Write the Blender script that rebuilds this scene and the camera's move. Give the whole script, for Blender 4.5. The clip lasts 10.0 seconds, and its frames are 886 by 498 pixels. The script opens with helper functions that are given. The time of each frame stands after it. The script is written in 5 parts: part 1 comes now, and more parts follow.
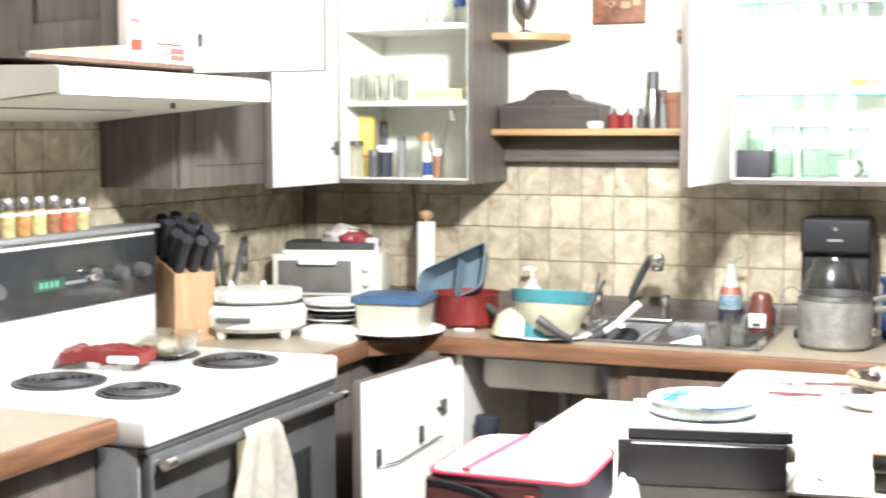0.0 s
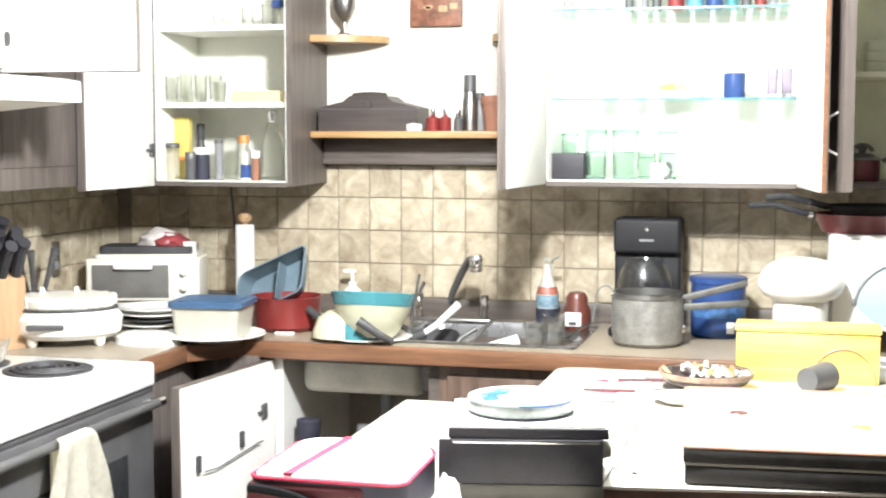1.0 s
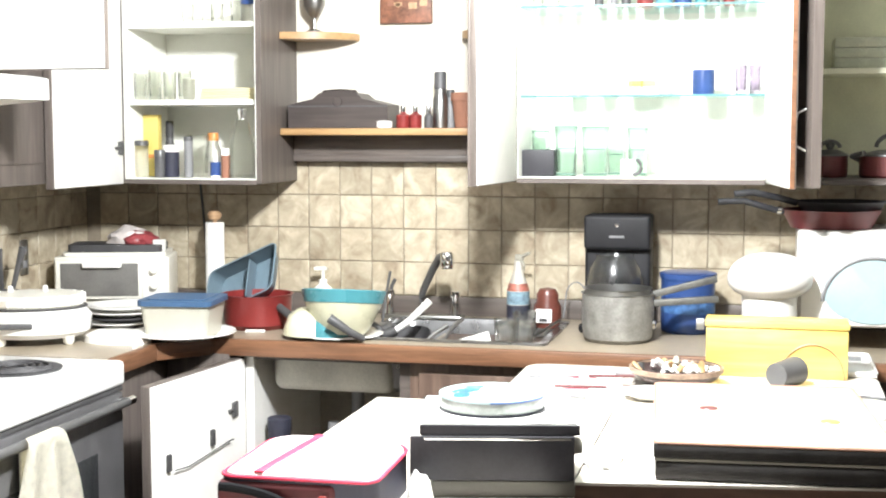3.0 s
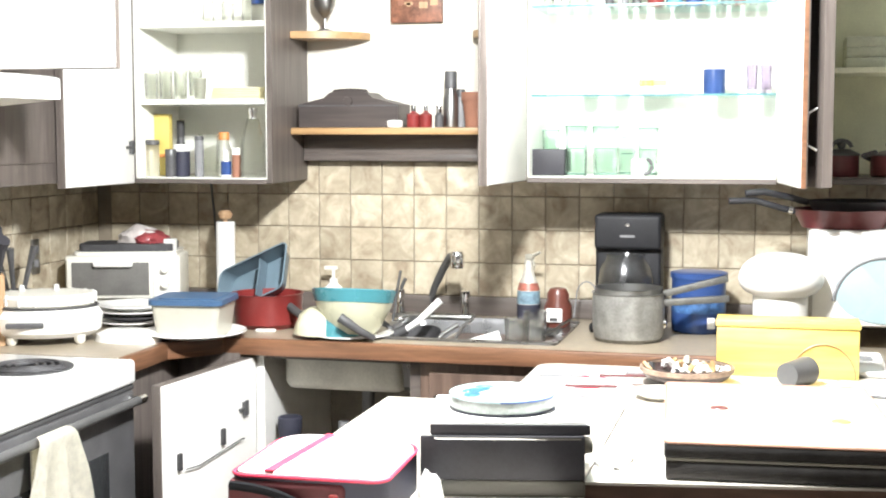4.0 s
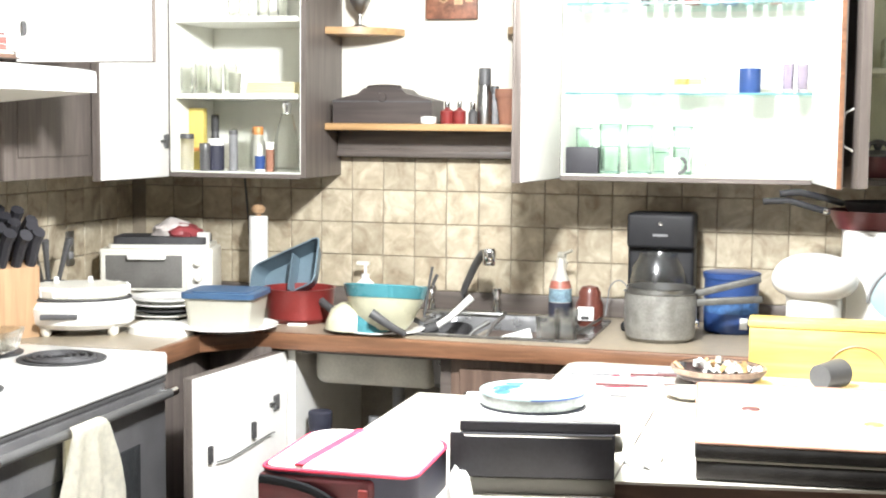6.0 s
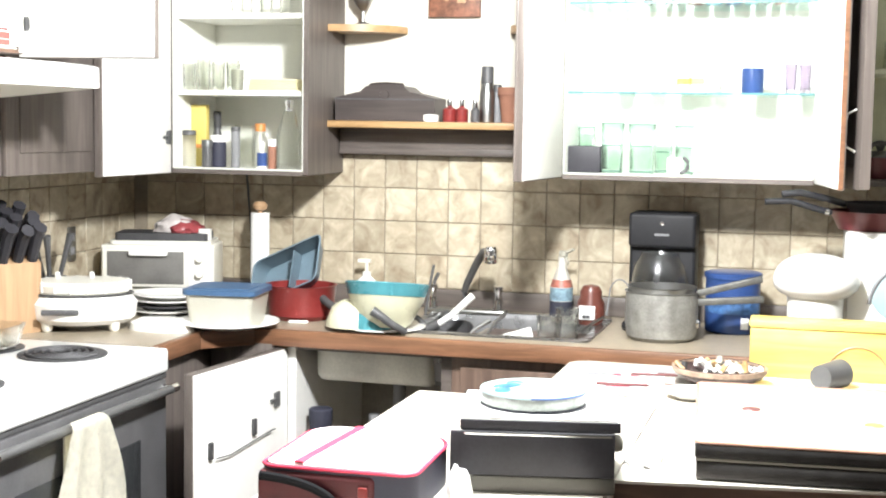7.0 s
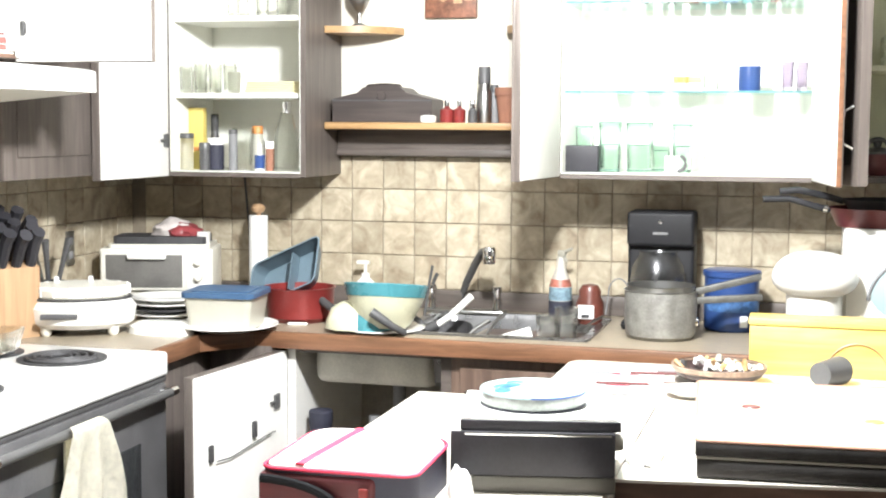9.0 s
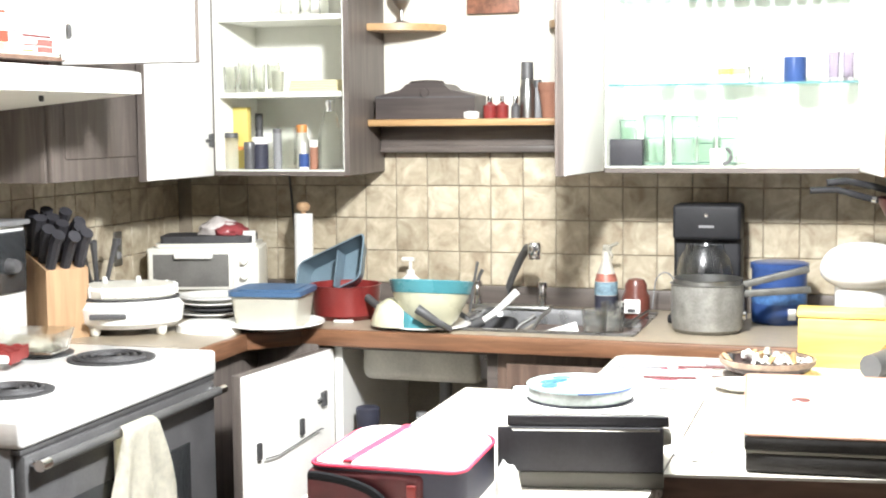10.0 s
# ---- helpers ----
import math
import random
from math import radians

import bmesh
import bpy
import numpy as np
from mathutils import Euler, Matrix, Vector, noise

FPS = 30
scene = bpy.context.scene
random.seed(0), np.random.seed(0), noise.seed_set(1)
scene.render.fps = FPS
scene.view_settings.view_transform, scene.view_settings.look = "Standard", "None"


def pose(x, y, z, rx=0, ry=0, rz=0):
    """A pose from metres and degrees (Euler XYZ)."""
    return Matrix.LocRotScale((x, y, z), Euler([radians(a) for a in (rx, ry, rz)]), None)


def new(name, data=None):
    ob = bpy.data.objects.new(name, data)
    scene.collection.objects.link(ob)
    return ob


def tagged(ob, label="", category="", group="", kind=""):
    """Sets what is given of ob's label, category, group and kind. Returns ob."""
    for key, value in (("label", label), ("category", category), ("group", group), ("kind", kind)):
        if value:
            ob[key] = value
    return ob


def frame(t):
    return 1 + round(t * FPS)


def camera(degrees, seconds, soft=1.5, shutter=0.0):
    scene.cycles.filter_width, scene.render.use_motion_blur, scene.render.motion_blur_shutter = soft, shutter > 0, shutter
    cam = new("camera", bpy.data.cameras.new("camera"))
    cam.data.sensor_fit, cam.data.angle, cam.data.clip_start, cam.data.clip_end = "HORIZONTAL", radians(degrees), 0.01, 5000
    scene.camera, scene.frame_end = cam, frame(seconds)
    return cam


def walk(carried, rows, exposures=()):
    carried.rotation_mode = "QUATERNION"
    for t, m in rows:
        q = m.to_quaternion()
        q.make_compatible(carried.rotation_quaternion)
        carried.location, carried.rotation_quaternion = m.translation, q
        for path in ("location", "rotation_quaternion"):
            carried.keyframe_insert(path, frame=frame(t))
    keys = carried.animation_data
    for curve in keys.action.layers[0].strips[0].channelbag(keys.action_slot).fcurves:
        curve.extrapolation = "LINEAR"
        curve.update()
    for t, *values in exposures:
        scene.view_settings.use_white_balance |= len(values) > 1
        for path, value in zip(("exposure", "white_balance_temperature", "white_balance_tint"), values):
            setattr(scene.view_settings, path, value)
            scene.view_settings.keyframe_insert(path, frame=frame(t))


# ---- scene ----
cam = camera(36.2, 10.0, soft=2.0, shutter=0.4)
PATH = [
    (0.0, pose(0, 0, 1.51, 85.01, 0.07, 22.43)),
    (0.5, pose(0, 0, 1.51, 85.09, 0.00, 17.54)),
    (1.0, pose(0, 0, 1.51, 85.11, -0.07, 14.82)),
    (1.5, pose(0, 0, 1.51, 85.09, -0.07, 13.03)),
    (2.0, pose(0, 0, 1.51, 85.06, -0.03, 13.05)),
    (2.5, pose(0, 0, 1.51, 85.02, 0.00, 13.30)),
    (4.0, pose(0, 0, 1.51, 84.96, 0.03, 14.01)),
    (4.5, pose(0, 0, 1.51, 85.00, -0.05, 14.22)),
    (5.0, pose(0, 0, 1.51, 84.97, -0.16, 14.36)),
    (5.5, pose(0, 0, 1.51, 84.89, -0.18, 15.12)),
    (7.0, pose(0, 0, 1.51, 84.73, -0.92, 15.52)),
    (7.5, pose(0, 0, 1.51, 84.64, -0.54, 15.45)),
    (8.0, pose(0, 0, 1.51, 84.68, -0.49, 15.37)),
    (8.5, pose(0, 0, 1.51, 84.72, -0.16, 15.30)),
    (9.0, pose(0, 0, 1.51, 84.76, -0.39, 15.41)),
    (9.5, pose(0, 0, 1.51, 84.67, -0.74, 16.56)),
    (10.0, pose(0, 0, 1.51, 84.60, 0.49, 17.23)),
]
walk(cam, PATH, exposures=((0.0, 1.0), (10.0, 1.0)))

# ---- light: one hanging lamp above the tables, a dim grey world ----
world = bpy.data.worlds.new("night")
scene.world = world
world.use_nodes = True
world.node_tree.nodes["Background"].inputs[0].default_value = (0.8, 0.85, 1.0, 1)
world.node_tree.nodes["Background"].inputs[1].default_value = 0.05
bulb = bpy.data.lights.new("ceiling_bulb", "POINT")
bulb.energy, bulb.shadow_soft_size, bulb.color = 200.0, 0.08, (0.97, 0.99, 1.0)
new("ceiling_bulb", bulb).location = (-0.50, 2.25, 2.23)


# ---- materials ----
def mat(name, color, rough=0.5, metal=0.0, scale=14.0, var=0.10, bump=0.05, fine=160.0, spec=0.5, coat=0.0):
    """Painted, plastic, metal and ceramic surfaces: colour varied at two scales, with fine relief."""
    m = bpy.data.materials.new(name)
    m.use_nodes = True
    t = m.node_tree
    b = t.nodes["Principled BSDF"]
    co = t.nodes.new("ShaderNodeTexCoord")
    big, small = t.nodes.new("ShaderNodeTexNoise"), t.nodes.new("ShaderNodeTexNoise")
    big.inputs["Scale"].default_value, small.inputs["Scale"].default_value = scale, fine
    big.inputs["Detail"].default_value = 5
    for n in (big, small):
        t.links.new(co.outputs["Object"], n.inputs["Vector"])
    add = t.nodes.new("ShaderNodeMath")
    add.operation = "MULTIPLY_ADD"
    add.inputs[1].default_value = 0.35
    t.links.new(small.outputs[0], add.inputs[0])
    t.links.new(big.outputs[0], add.inputs[2])
    ramp = t.nodes.new("ShaderNodeValToRGB")
    ramp.color_ramp.elements[0].position, ramp.color_ramp.elements[1].position = 0.4, 0.95
    ramp.color_ramp.elements[0].color = (*[c * (1 - var) for c in color], 1)
    ramp.color_ramp.elements[1].color = (*[min(1, c * (1 + var)) for c in color], 1)
    t.links.new(add.outputs[0], ramp.inputs[0])
    t.links.new(ramp.outputs[0], b.inputs["Base Color"])
    rr = t.nodes.new("ShaderNodeMapRange")
    rr.inputs[3].default_value, rr.inputs[4].default_value = max(0.02, rough - 0.08), min(1, rough + 0.12)
    t.links.new(big.outputs[0], rr.inputs[0])
    t.links.new(rr.outputs[0], b.inputs["Roughness"])
    b.inputs["Metallic"].default_value = metal
    b.inputs["Specular IOR Level"].default_value = spec
    b.inputs["Coat Weight"].default_value = coat
    if bump:
        bp = t.nodes.new("ShaderNodeBump")
        bp.inputs["Strength"].default_value, bp.inputs["Distance"].default_value = bump, 0.004
        t.links.new(add.outputs[0], bp.inputs["Height"])
        t.links.new(bp.outputs[0], b.inputs["Normal"])
    return m


def wood(name, dark, light, axis=0, rough=0.45, scale=9.0, coat=0.1):
    """Wood with grain stretched along one axis."""
    m = bpy.data.materials.new(name)
    m.use_nodes = True
    t = m.node_tree
    b = t.nodes["Principled BSDF"]
    co, mp = t.nodes.new("ShaderNodeTexCoord"), t.nodes.new("ShaderNodeMapping")
    s = [scale * 5] * 3
    s[axis] = scale * 0.35
    mp.inputs["Scale"].default_value = s
    no, no2 = t.nodes.new("ShaderNodeTexNoise"), t.nodes.new("ShaderNodeTexNoise")
    no.inputs["Scale"].default_value, no.inputs["Detail"].default_value, no.inputs["Distortion"].default_value = 1.0, 7, 0.8
    no2.inputs["Scale"].default_value = 5.0
    t.links.new(co.outputs["Object"], mp.inputs[0])
    t.links.new(mp.outputs[0], no.inputs["Vector"])
    t.links.new(co.outputs["Object"], no2.inputs["Vector"])
    mx = t.nodes.new("ShaderNodeMath")
    mx.operation = "MULTIPLY_ADD"
    mx.inputs[1].default_value = 0.4
    t.links.new(no2.outputs[0], mx.inputs[0])
    t.links.new(no.outputs[0], mx.inputs[2])
    ramp = t.nodes.new("ShaderNodeValToRGB")
    ramp.color_ramp.elements[0].position, ramp.color_ramp.elements[1].position = 0.5, 0.9
    ramp.color_ramp.elements[0].color, ramp.color_ramp.elements[1].color = (*dark, 1), (*light, 1)
    t.links.new(mx.outputs[0], ramp.inputs[0])
    t.links.new(ramp.outputs[0], b.inputs["Base Color"])
    b.inputs["Roughness"].default_value = rough
    b.inputs["Coat Weight"].default_value, b.inputs["Coat Roughness"].default_value = coat, 0.3
    bp = t.nodes.new("ShaderNodeBump")
    bp.inputs["Strength"].default_value, bp.inputs["Distance"].default_value = 0.12, 0.002
    t.links.new(no.outputs[0], bp.inputs["Height"])
    t.links.new(bp.outputs[0], b.inputs["Normal"])
    return m


def tile_material():
    """Beige marbled ceramic: veins and clouds, each tile a little different."""
    m = bpy.data.materials.new("marbled_tile")
    m.use_nodes = True
    t = m.node_tree
    b = t.nodes["Principled BSDF"]
    co, info = t.nodes.new("ShaderNodeTexCoord"), t.nodes.new("ShaderNodeObjectInfo")
    off = t.nodes.new("ShaderNodeVectorMath")
    off.operation = "MULTIPLY_ADD"
    off.inputs[1].default_value = (37.0, 11.0, 23.0)
    t.links.new(info.outputs["Random"], off.inputs[0])
    t.links.new(co.outputs["Object"], off.inputs[2])
    n1, n2, n3 = [t.nodes.new("ShaderNodeTexNoise") for _ in range(3)]
    n1.inputs["Scale"].default_value, n1.inputs["Detail"].default_value, n1.inputs["Distortion"].default_value = 12, 6, 1.1
    n2.inputs["Scale"].default_value = 140
    n3.inputs["Scale"].default_value, n3.inputs["Detail"].default_value = 62, 4
    for n in (n1, n2, n3):
        t.links.new(off.outputs[0], n.inputs["Vector"])
    ramp = t.nodes.new("ShaderNodeValToRGB")
    e = ramp.color_ramp.elements
    e[0].position, e[0].color = 0.30, (0.28, 0.222, 0.155, 1)
    e[1].position, e[1].color = 0.70, (0.60, 0.545, 0.42, 1)
    for at, c in ((0.40, (0.375, 0.315, 0.225, 1)), (0.53, (0.46, 0.40, 0.295, 1))):
        e.new(at).color = c
    blend = t.nodes.new("ShaderNodeMath")
    blend.operation = "MULTIPLY_ADD"
    blend.inputs[1].default_value = 0.20
    t.links.new(n3.outputs[0], blend.inputs[0])
    less = t.nodes.new("ShaderNodeMath")
    less.operation = "MULTIPLY_ADD"
    less.inputs[1].default_value, less.inputs[2].default_value = 1.0, -0.10
    t.links.new(n1.outputs[0], less.inputs[0])
    t.links.new(less.outputs[0], blend.inputs[2])
    t.links.new(blend.outputs[0], ramp.inputs[0])
    hv = t.nodes.new("ShaderNodeHueSaturation")
    mr = t.nodes.new("ShaderNodeMapRange")
    mr.inputs[3].default_value, mr.inputs[4].default_value = 0.88, 1.10
    t.links.new(info.outputs["Random"], mr.inputs[0])
    t.links.new(mr.outputs[0], hv.inputs["Value"])
    t.links.new(ramp.outputs[0], hv.inputs["Color"])
    t.links.new(hv.outputs[0], b.inputs["Base Color"])
    b.inputs["Roughness"].default_value = 0.38
    bp = t.nodes.new("ShaderNodeBump")
    bp.inputs["Strength"].default_value, bp.inputs["Distance"].default_value = 0.2, 0.002
    t.links.new(n2.outputs[0], bp.inputs["Height"])
    t.links.new(bp.outputs[0], b.inputs["Normal"])
    return m


BOXWOOD = wood("black_brown_wood", (0.036, 0.028, 0.026), (0.070, 0.056, 0.051), axis=0)


def glass(name, color=(1, 1, 1), rough=0.03, alpha_mix=0.55, ior=1.45):
    """Thin drinking glass: part clear, part true glass, so that light passes."""
    m = bpy.data.materials.new(name)
    m.use_nodes = True
    t = m.node_tree
    out = t.nodes["Material Output"]
    b = t.nodes["Principled BSDF"]
    b.inputs["Base Color"].default_value = (*color, 1)
    b.inputs["Roughness"].default_value = rough
    b.inputs["Transmission Weight"].default_value = 1.0
    b.inputs["IOR"].default_value = ior
    tr, mix = t.nodes.new("ShaderNodeBsdfTransparent"), t.nodes.new("ShaderNodeMixShader")
    tr.inputs[0].default_value = (*[0.5 + 0.5 * c for c in color], 1)
    mix.inputs[0].default_value = 1 - alpha_mix
    t.links.new(tr.outputs[0], mix.inputs[1])
    t.links.new(b.outputs[0], mix.inputs[2])
    t.links.new(mix.outputs[0], out.inputs[0])
    return m


WHITE = mat("white_paint", (0.80, 0.79, 0.75), 0.45, var=0.05)
SHELFWHITE = mat("white_melamine", (0.80, 0.80, 0.74), 0.35, var=0.04)
ENAMEL = mat("white_enamel", (0.82, 0.82, 0.80), 0.18, var=0.03, bump=0.01, coat=0.3)
CREAM = mat("cream_plastic", (0.76, 0.74, 0.66), 0.35, var=0.06)
CHINA = mat("white_china", (0.84, 0.83, 0.79), 0.15, var=0.04, bump=0.0)
WALL = mat("wall_paint", (0.64, 0.61, 0.53), 0.7, scale=3, var=0.06, bump=0.1)
# Unseen ceiling in dark grey, so that it throws back less light
CEIL = mat("dim_ceiling_grey", (0.32, 0.315, 0.31), 0.9, scale=3, var=0.04, bump=0.2)
# Walls out of view, kept dark to cut the light bounced into shadows
FARWALL = mat("dark_unseen_wall", (0.22, 0.21, 0.20), 0.7, scale=3, var=0.1)
FLOOR = mat("vinyl_floor", (0.15, 0.125, 0.10), 0.5, scale=5, var=0.25)
GROUT = mat("grout", (0.29, 0.245, 0.185), 0.9, var=0.2)
TILE = tile_material()
DARKWOOD = wood("dark_stained_wood", (0.084, 0.070, 0.062), (0.150, 0.126, 0.111), axis=2)
DARKWOODX = wood("dark_stained_rail", (0.084, 0.070, 0.062), (0.150, 0.126, 0.111), axis=0)
EDGEWOOD = wood("oak_nosing", (0.11, 0.052, 0.026), (0.235, 0.112, 0.058), axis=0, scale=14)
BASEWOOD = wood("warm_stained_wood", (0.075, 0.046, 0.034), (0.165, 0.108, 0.080), axis=2)
EDGEWOODY = wood("oak_nosing_side", (0.11, 0.052, 0.026), (0.235, 0.112, 0.058), axis=1, scale=14)
WALNUT = wood("walnut_edge", (0.085, 0.046, 0.030), (0.15, 0.085, 0.056), axis=0)
SHELFWOOD = wood("pine_shelf", (0.32, 0.18, 0.075), (0.47, 0.30, 0.14), axis=0)
BLOCKWOOD = wood("beech_block", (0.36, 0.22, 0.12), (0.50, 0.33, 0.19), axis=2)
YELLOWWOOD = wood("yellow_wood", (0.58, 0.42, 0.09), (0.74, 0.58, 0.19), axis=0)
LAMINATE = mat("tan_laminate", (0.30, 0.255, 0.19), 0.35, scale=40, var=0.22, bump=0.02)
BLACK = mat("black_plastic", (0.080, 0.079, 0.081), 0.45, var=0.3)
BLACKMATT = mat("black_rubber", (0.050, 0.049, 0.050), 0.7, var=0.3)
BLACKGLASS = mat("black_glass", (0.032, 0.034, 0.036), 0.10, var=0.2, bump=0.0)
IRON = mat("burner_iron", (0.052, 0.051, 0.054), 0.6, 0.1, var=0.4)
STEEL = mat("brushed_steel", (0.36, 0.36, 0.35), 0.34, 1.0, var=0.12, fine=400)
CHROME = mat("chrome", (0.80, 0.80, 0.80), 0.08, 1.0, var=0.03, bump=0.0)
POTCAB = mat("greenish_lining", (0.69, 0.69, 0.54), 0.5, scale=10, var=0.12)
COFFEEBLACK = mat("gloss_black", (0.030, 0.029, 0.034), 0.5, var=0.3, spec=0.3)
DULLALU = mat("worn_aluminium", (0.29, 0.285, 0.265), 0.45, 0.5, scale=30, var=0.35, bump=0.08)
GREYMETAL = mat("grey_trim", (0.12, 0.12, 0.12), 0.38, 0.4, var=0.15)
GREY = mat("grey_plastic", (0.20, 0.20, 0.205), 0.5, var=0.15)
BEIGE = mat("beige_plastic", (0.36, 0.345, 0.29), 0.5, var=0.08)
BLUELID = mat("blue_lid", (0.048, 0.105, 0.20), 0.4, var=0.1)
BLUETUB = mat("blue_grey_tub", (0.14, 0.20, 0.24), 0.4, var=0.12)
BLUE = mat("blue_can", (0.025, 0.06, 0.19), 0.3, var=0.15)
TEAL = mat("teal_glaze", (0.065, 0.235, 0.27), 0.25, var=0.08)
CREAMBOWL = mat("cream_glaze", (0.56, 0.55, 0.40), 0.25, var=0.06)
RED = mat("red_enamel", (0.20, 0.026, 0.024), 0.3, var=0.15)
REDCLOTH = mat("red_nylon", (0.085, 0.012, 0.015), 0.6, scale=30, var=0.2, bump=0.3, fine=500)
MAROON = mat("maroon_enamel", (0.115, 0.028, 0.028), 0.35, var=0.2)
PINK = mat("pink_piping", (0.50, 0.025, 0.065), 0.5, var=0.1)
PALETOP = mat("pale_nylon", (0.70, 0.62, 0.60), 0.6, scale=20, var=0.08, bump=0.2)
NAVY = mat("navy_nylon", (0.026, 0.027, 0.045), 0.6, var=0.25, bump=0.2, fine=400)
CLOTH = mat("cream_terry", (0.76, 0.73, 0.62), 0.9, scale=60, var=0.15, bump=0.8, fine=500)
TERRACOTTA = mat("terracotta", (0.27, 0.125, 0.08), 0.8, var=0.15)
GREEN = mat("green_plastic", (0.10, 0.38, 0.22), 0.4, var=0.1)
YELLOW = mat("yellow_card", (0.62, 0.50, 0.14), 0.5, var=0.1)
ORANGE = mat("orange_plastic", (0.55, 0.22, 0.06), 0.4, var=0.1)
PURPLE = mat("mauve_plastic", (0.25, 0.17, 0.28), 0.4, var=0.1)
PAPER = mat("white_paper", (0.82, 0.82, 0.80), 0.8, var=0.04)
CARDBLUE = mat("print_blue", (0.10, 0.27, 0.37), 0.4, scale=25, var=0.3)
PICTURE = mat("brown_picture", (0.20, 0.085, 0.05), 0.5, scale=30, var=0.7)
GLASS = glass("clear_glass", (0.90, 0.91, 0.88), 0.02, 0.40, 1.35)
GREENGLASS = glass("green_glass", (0.80, 0.92, 0.85), 0.02, 0.22, 1.32)
SHELFGLASS = glass("shelf_glass", (0.80, 0.96, 0.92), 0.02, 0.75)
SHELFEDGE = mat("glass_edge", (0.10, 0.24, 0.25), 0.2, var=0.2)
JUGGLASS = glass("jug_glass", (0.88, 0.89, 0.89), 0.22, 0.3)
FROSTED = glass("frosted_plastic", (0.93, 0.93, 0.88), 0.45, 0.25)


# ---- mesh helpers ----
def box(bm, x0, x1, y0, y1, z0, z1, bevel=0.0, seg=2, m=None):
    g = bmesh.ops.create_cube(bm, size=1)
    vs = g["verts"]
    for v in vs:
        v.co = Vector((x0 + (v.co.x + 0.5) * (x1 - x0), y0 + (v.co.y + 0.5) * (y1 - y0), z0 + (v.co.z + 0.5) * (z1 - z0)))
    if bevel:
        es = list({e for v in vs for e in v.link_edges})
        r = bmesh.ops.bevel(bm, geom=es, offset=bevel, segments=seg, affect="EDGES", profile=0.5)
        vs = list({v for f in r["faces"] for v in f.verts} | {v for v in vs if v.is_valid})
    if m is not None:
        bmesh.ops.transform(bm, matrix=m, verts=[v for v in vs if v.is_valid])
    return bm


def lathe(bm, profile, seg=28, m=None, sx=1.0, sy=1.0):
    """Turns (radius, height) pairs about z."""
    rings = []
    for r, z in profile:
        if r < 1e-6:
            rings.append([bm.verts.new((0, 0, z))])
        else:
            rings.append([bm.verts.new((sx * r * math.cos(2 * math.pi * i / seg), sy * r * math.sin(2 * math.pi * i / seg), z)) for i in range(seg)])
    for a, b in zip(rings, rings[1:]):
        for i in range(seg):
            j = (i + 1) % seg
            if len(a) == 1 and len(b) == 1:
                continue
            if len(a) == 1:
                bm.faces.new((a[0], b[i], b[j]))
            elif len(b) == 1:
                bm.faces.new((a[i], a[j], b[0]))
            else:
                bm.faces.new((a[i], a[j], b[j], b[i]))
    if m is not None:
        bmesh.ops.transform(bm, matrix=m, verts=[v for r in rings for v in r])
    return bm


def tube(bm, pts, r, seg=10, r2=None):
    """A round bar along a line of points, with closed ends."""
    pts = [Vector(p) for p in pts]
    rings = []
    for i, p in enumerate(pts):
        d = (pts[min(i + 1, len(pts) - 1)] - pts[max(i - 1, 0)]).normalized()
        u = d.cross(Vector((0, 0, 1)))
        u = u.normalized() if u.length > 1e-3 else Vector((1, 0, 0))
        w = d.cross(u)
        rr = r if r2 is None else r + (r2 - r) * i / (len(pts) - 1)
        rings.append([bm.verts.new(p + rr * (math.cos(2 * math.pi * k / seg) * u + math.sin(2 * math.pi * k / seg) * w)) for k in range(seg)])
    for a, b in zip(rings, rings[1:]):
        for i in range(seg):
            j = (i + 1) % seg
            bm.faces.new((a[i], a[j], b[j], b[i]))
    bm.faces.new(rings[0][::-1])
    bm.faces.new(rings[-1])
    return bm


def prism(bm, outline, z0, z1):
    """An upright slab over a flat outline (counter-clockwise)."""
    lo = [bm.verts.new((x, y, z0)) for x, y in outline]
    hi = [bm.verts.new((x, y, z1)) for x, y in outline]
    bm.faces.new(lo[::-1])
    bm.faces.new(hi)
    n = len(outline)
    for i in range(n):
        bm.faces.new((lo[i], lo[(i + 1) % n], hi[(i + 1) % n], hi[i]))
    return bm


def rounded(x0, x1, y0, y1, r, n=6):
    pts = []
    for cx, cy, a in ((x1 - r, y0 + r, -90), (x1 - r, y1 - r, 0), (x0 + r, y1 - r, 90), (x0 + r, y0 + r, 180)):
        pts += [(cx + r * math.cos(radians(a + 90 * k / n)), cy + r * math.sin(radians(a + 90 * k / n))) for k in range(n + 1)]
    return pts


def B():
    return bmesh.new()


def finish(name, bm, material, smooth=True):
    bmesh.ops.recalc_face_normals(bm, faces=bm.faces)
    me = bpy.data.meshes.new(name)
    bm.to_mesh(me)
    bm.free()
    me.materials.append(material)
    if smooth:
        me.polygons.foreach_set("use_smooth", [True] * len(me.polygons))
        me.set_sharp_from_angle(angle=radians(38))
    return new(name, me)


def part(name, bm, material, parent, label=""):
    ob = finish(name, bm, material)
    ob.parent = parent
    return tagged(ob, label)


def thing(name, label, category, x=0, y=0, z=0, rz=0, group=""):
    ob = new(name)
    ob.empty_display_size = 0.05
    ob.matrix_world = pose(x, y, z, 0, 0, rz)
    return tagged(ob, label, category, group)


def solid(name, bm, material, label, category, x=0, y=0, z=0, rz=0, group="", kind=""):
    ob = finish(name, bm, material)
    ob.matrix_world = pose(x, y, z, 0, 0, rz)
    return tagged(ob, label, category, group, kind)


YW, XL = 4.268, -2.30          # back wall and left wall
YU = 3.938                     # front of the upper cabinets on the back wall
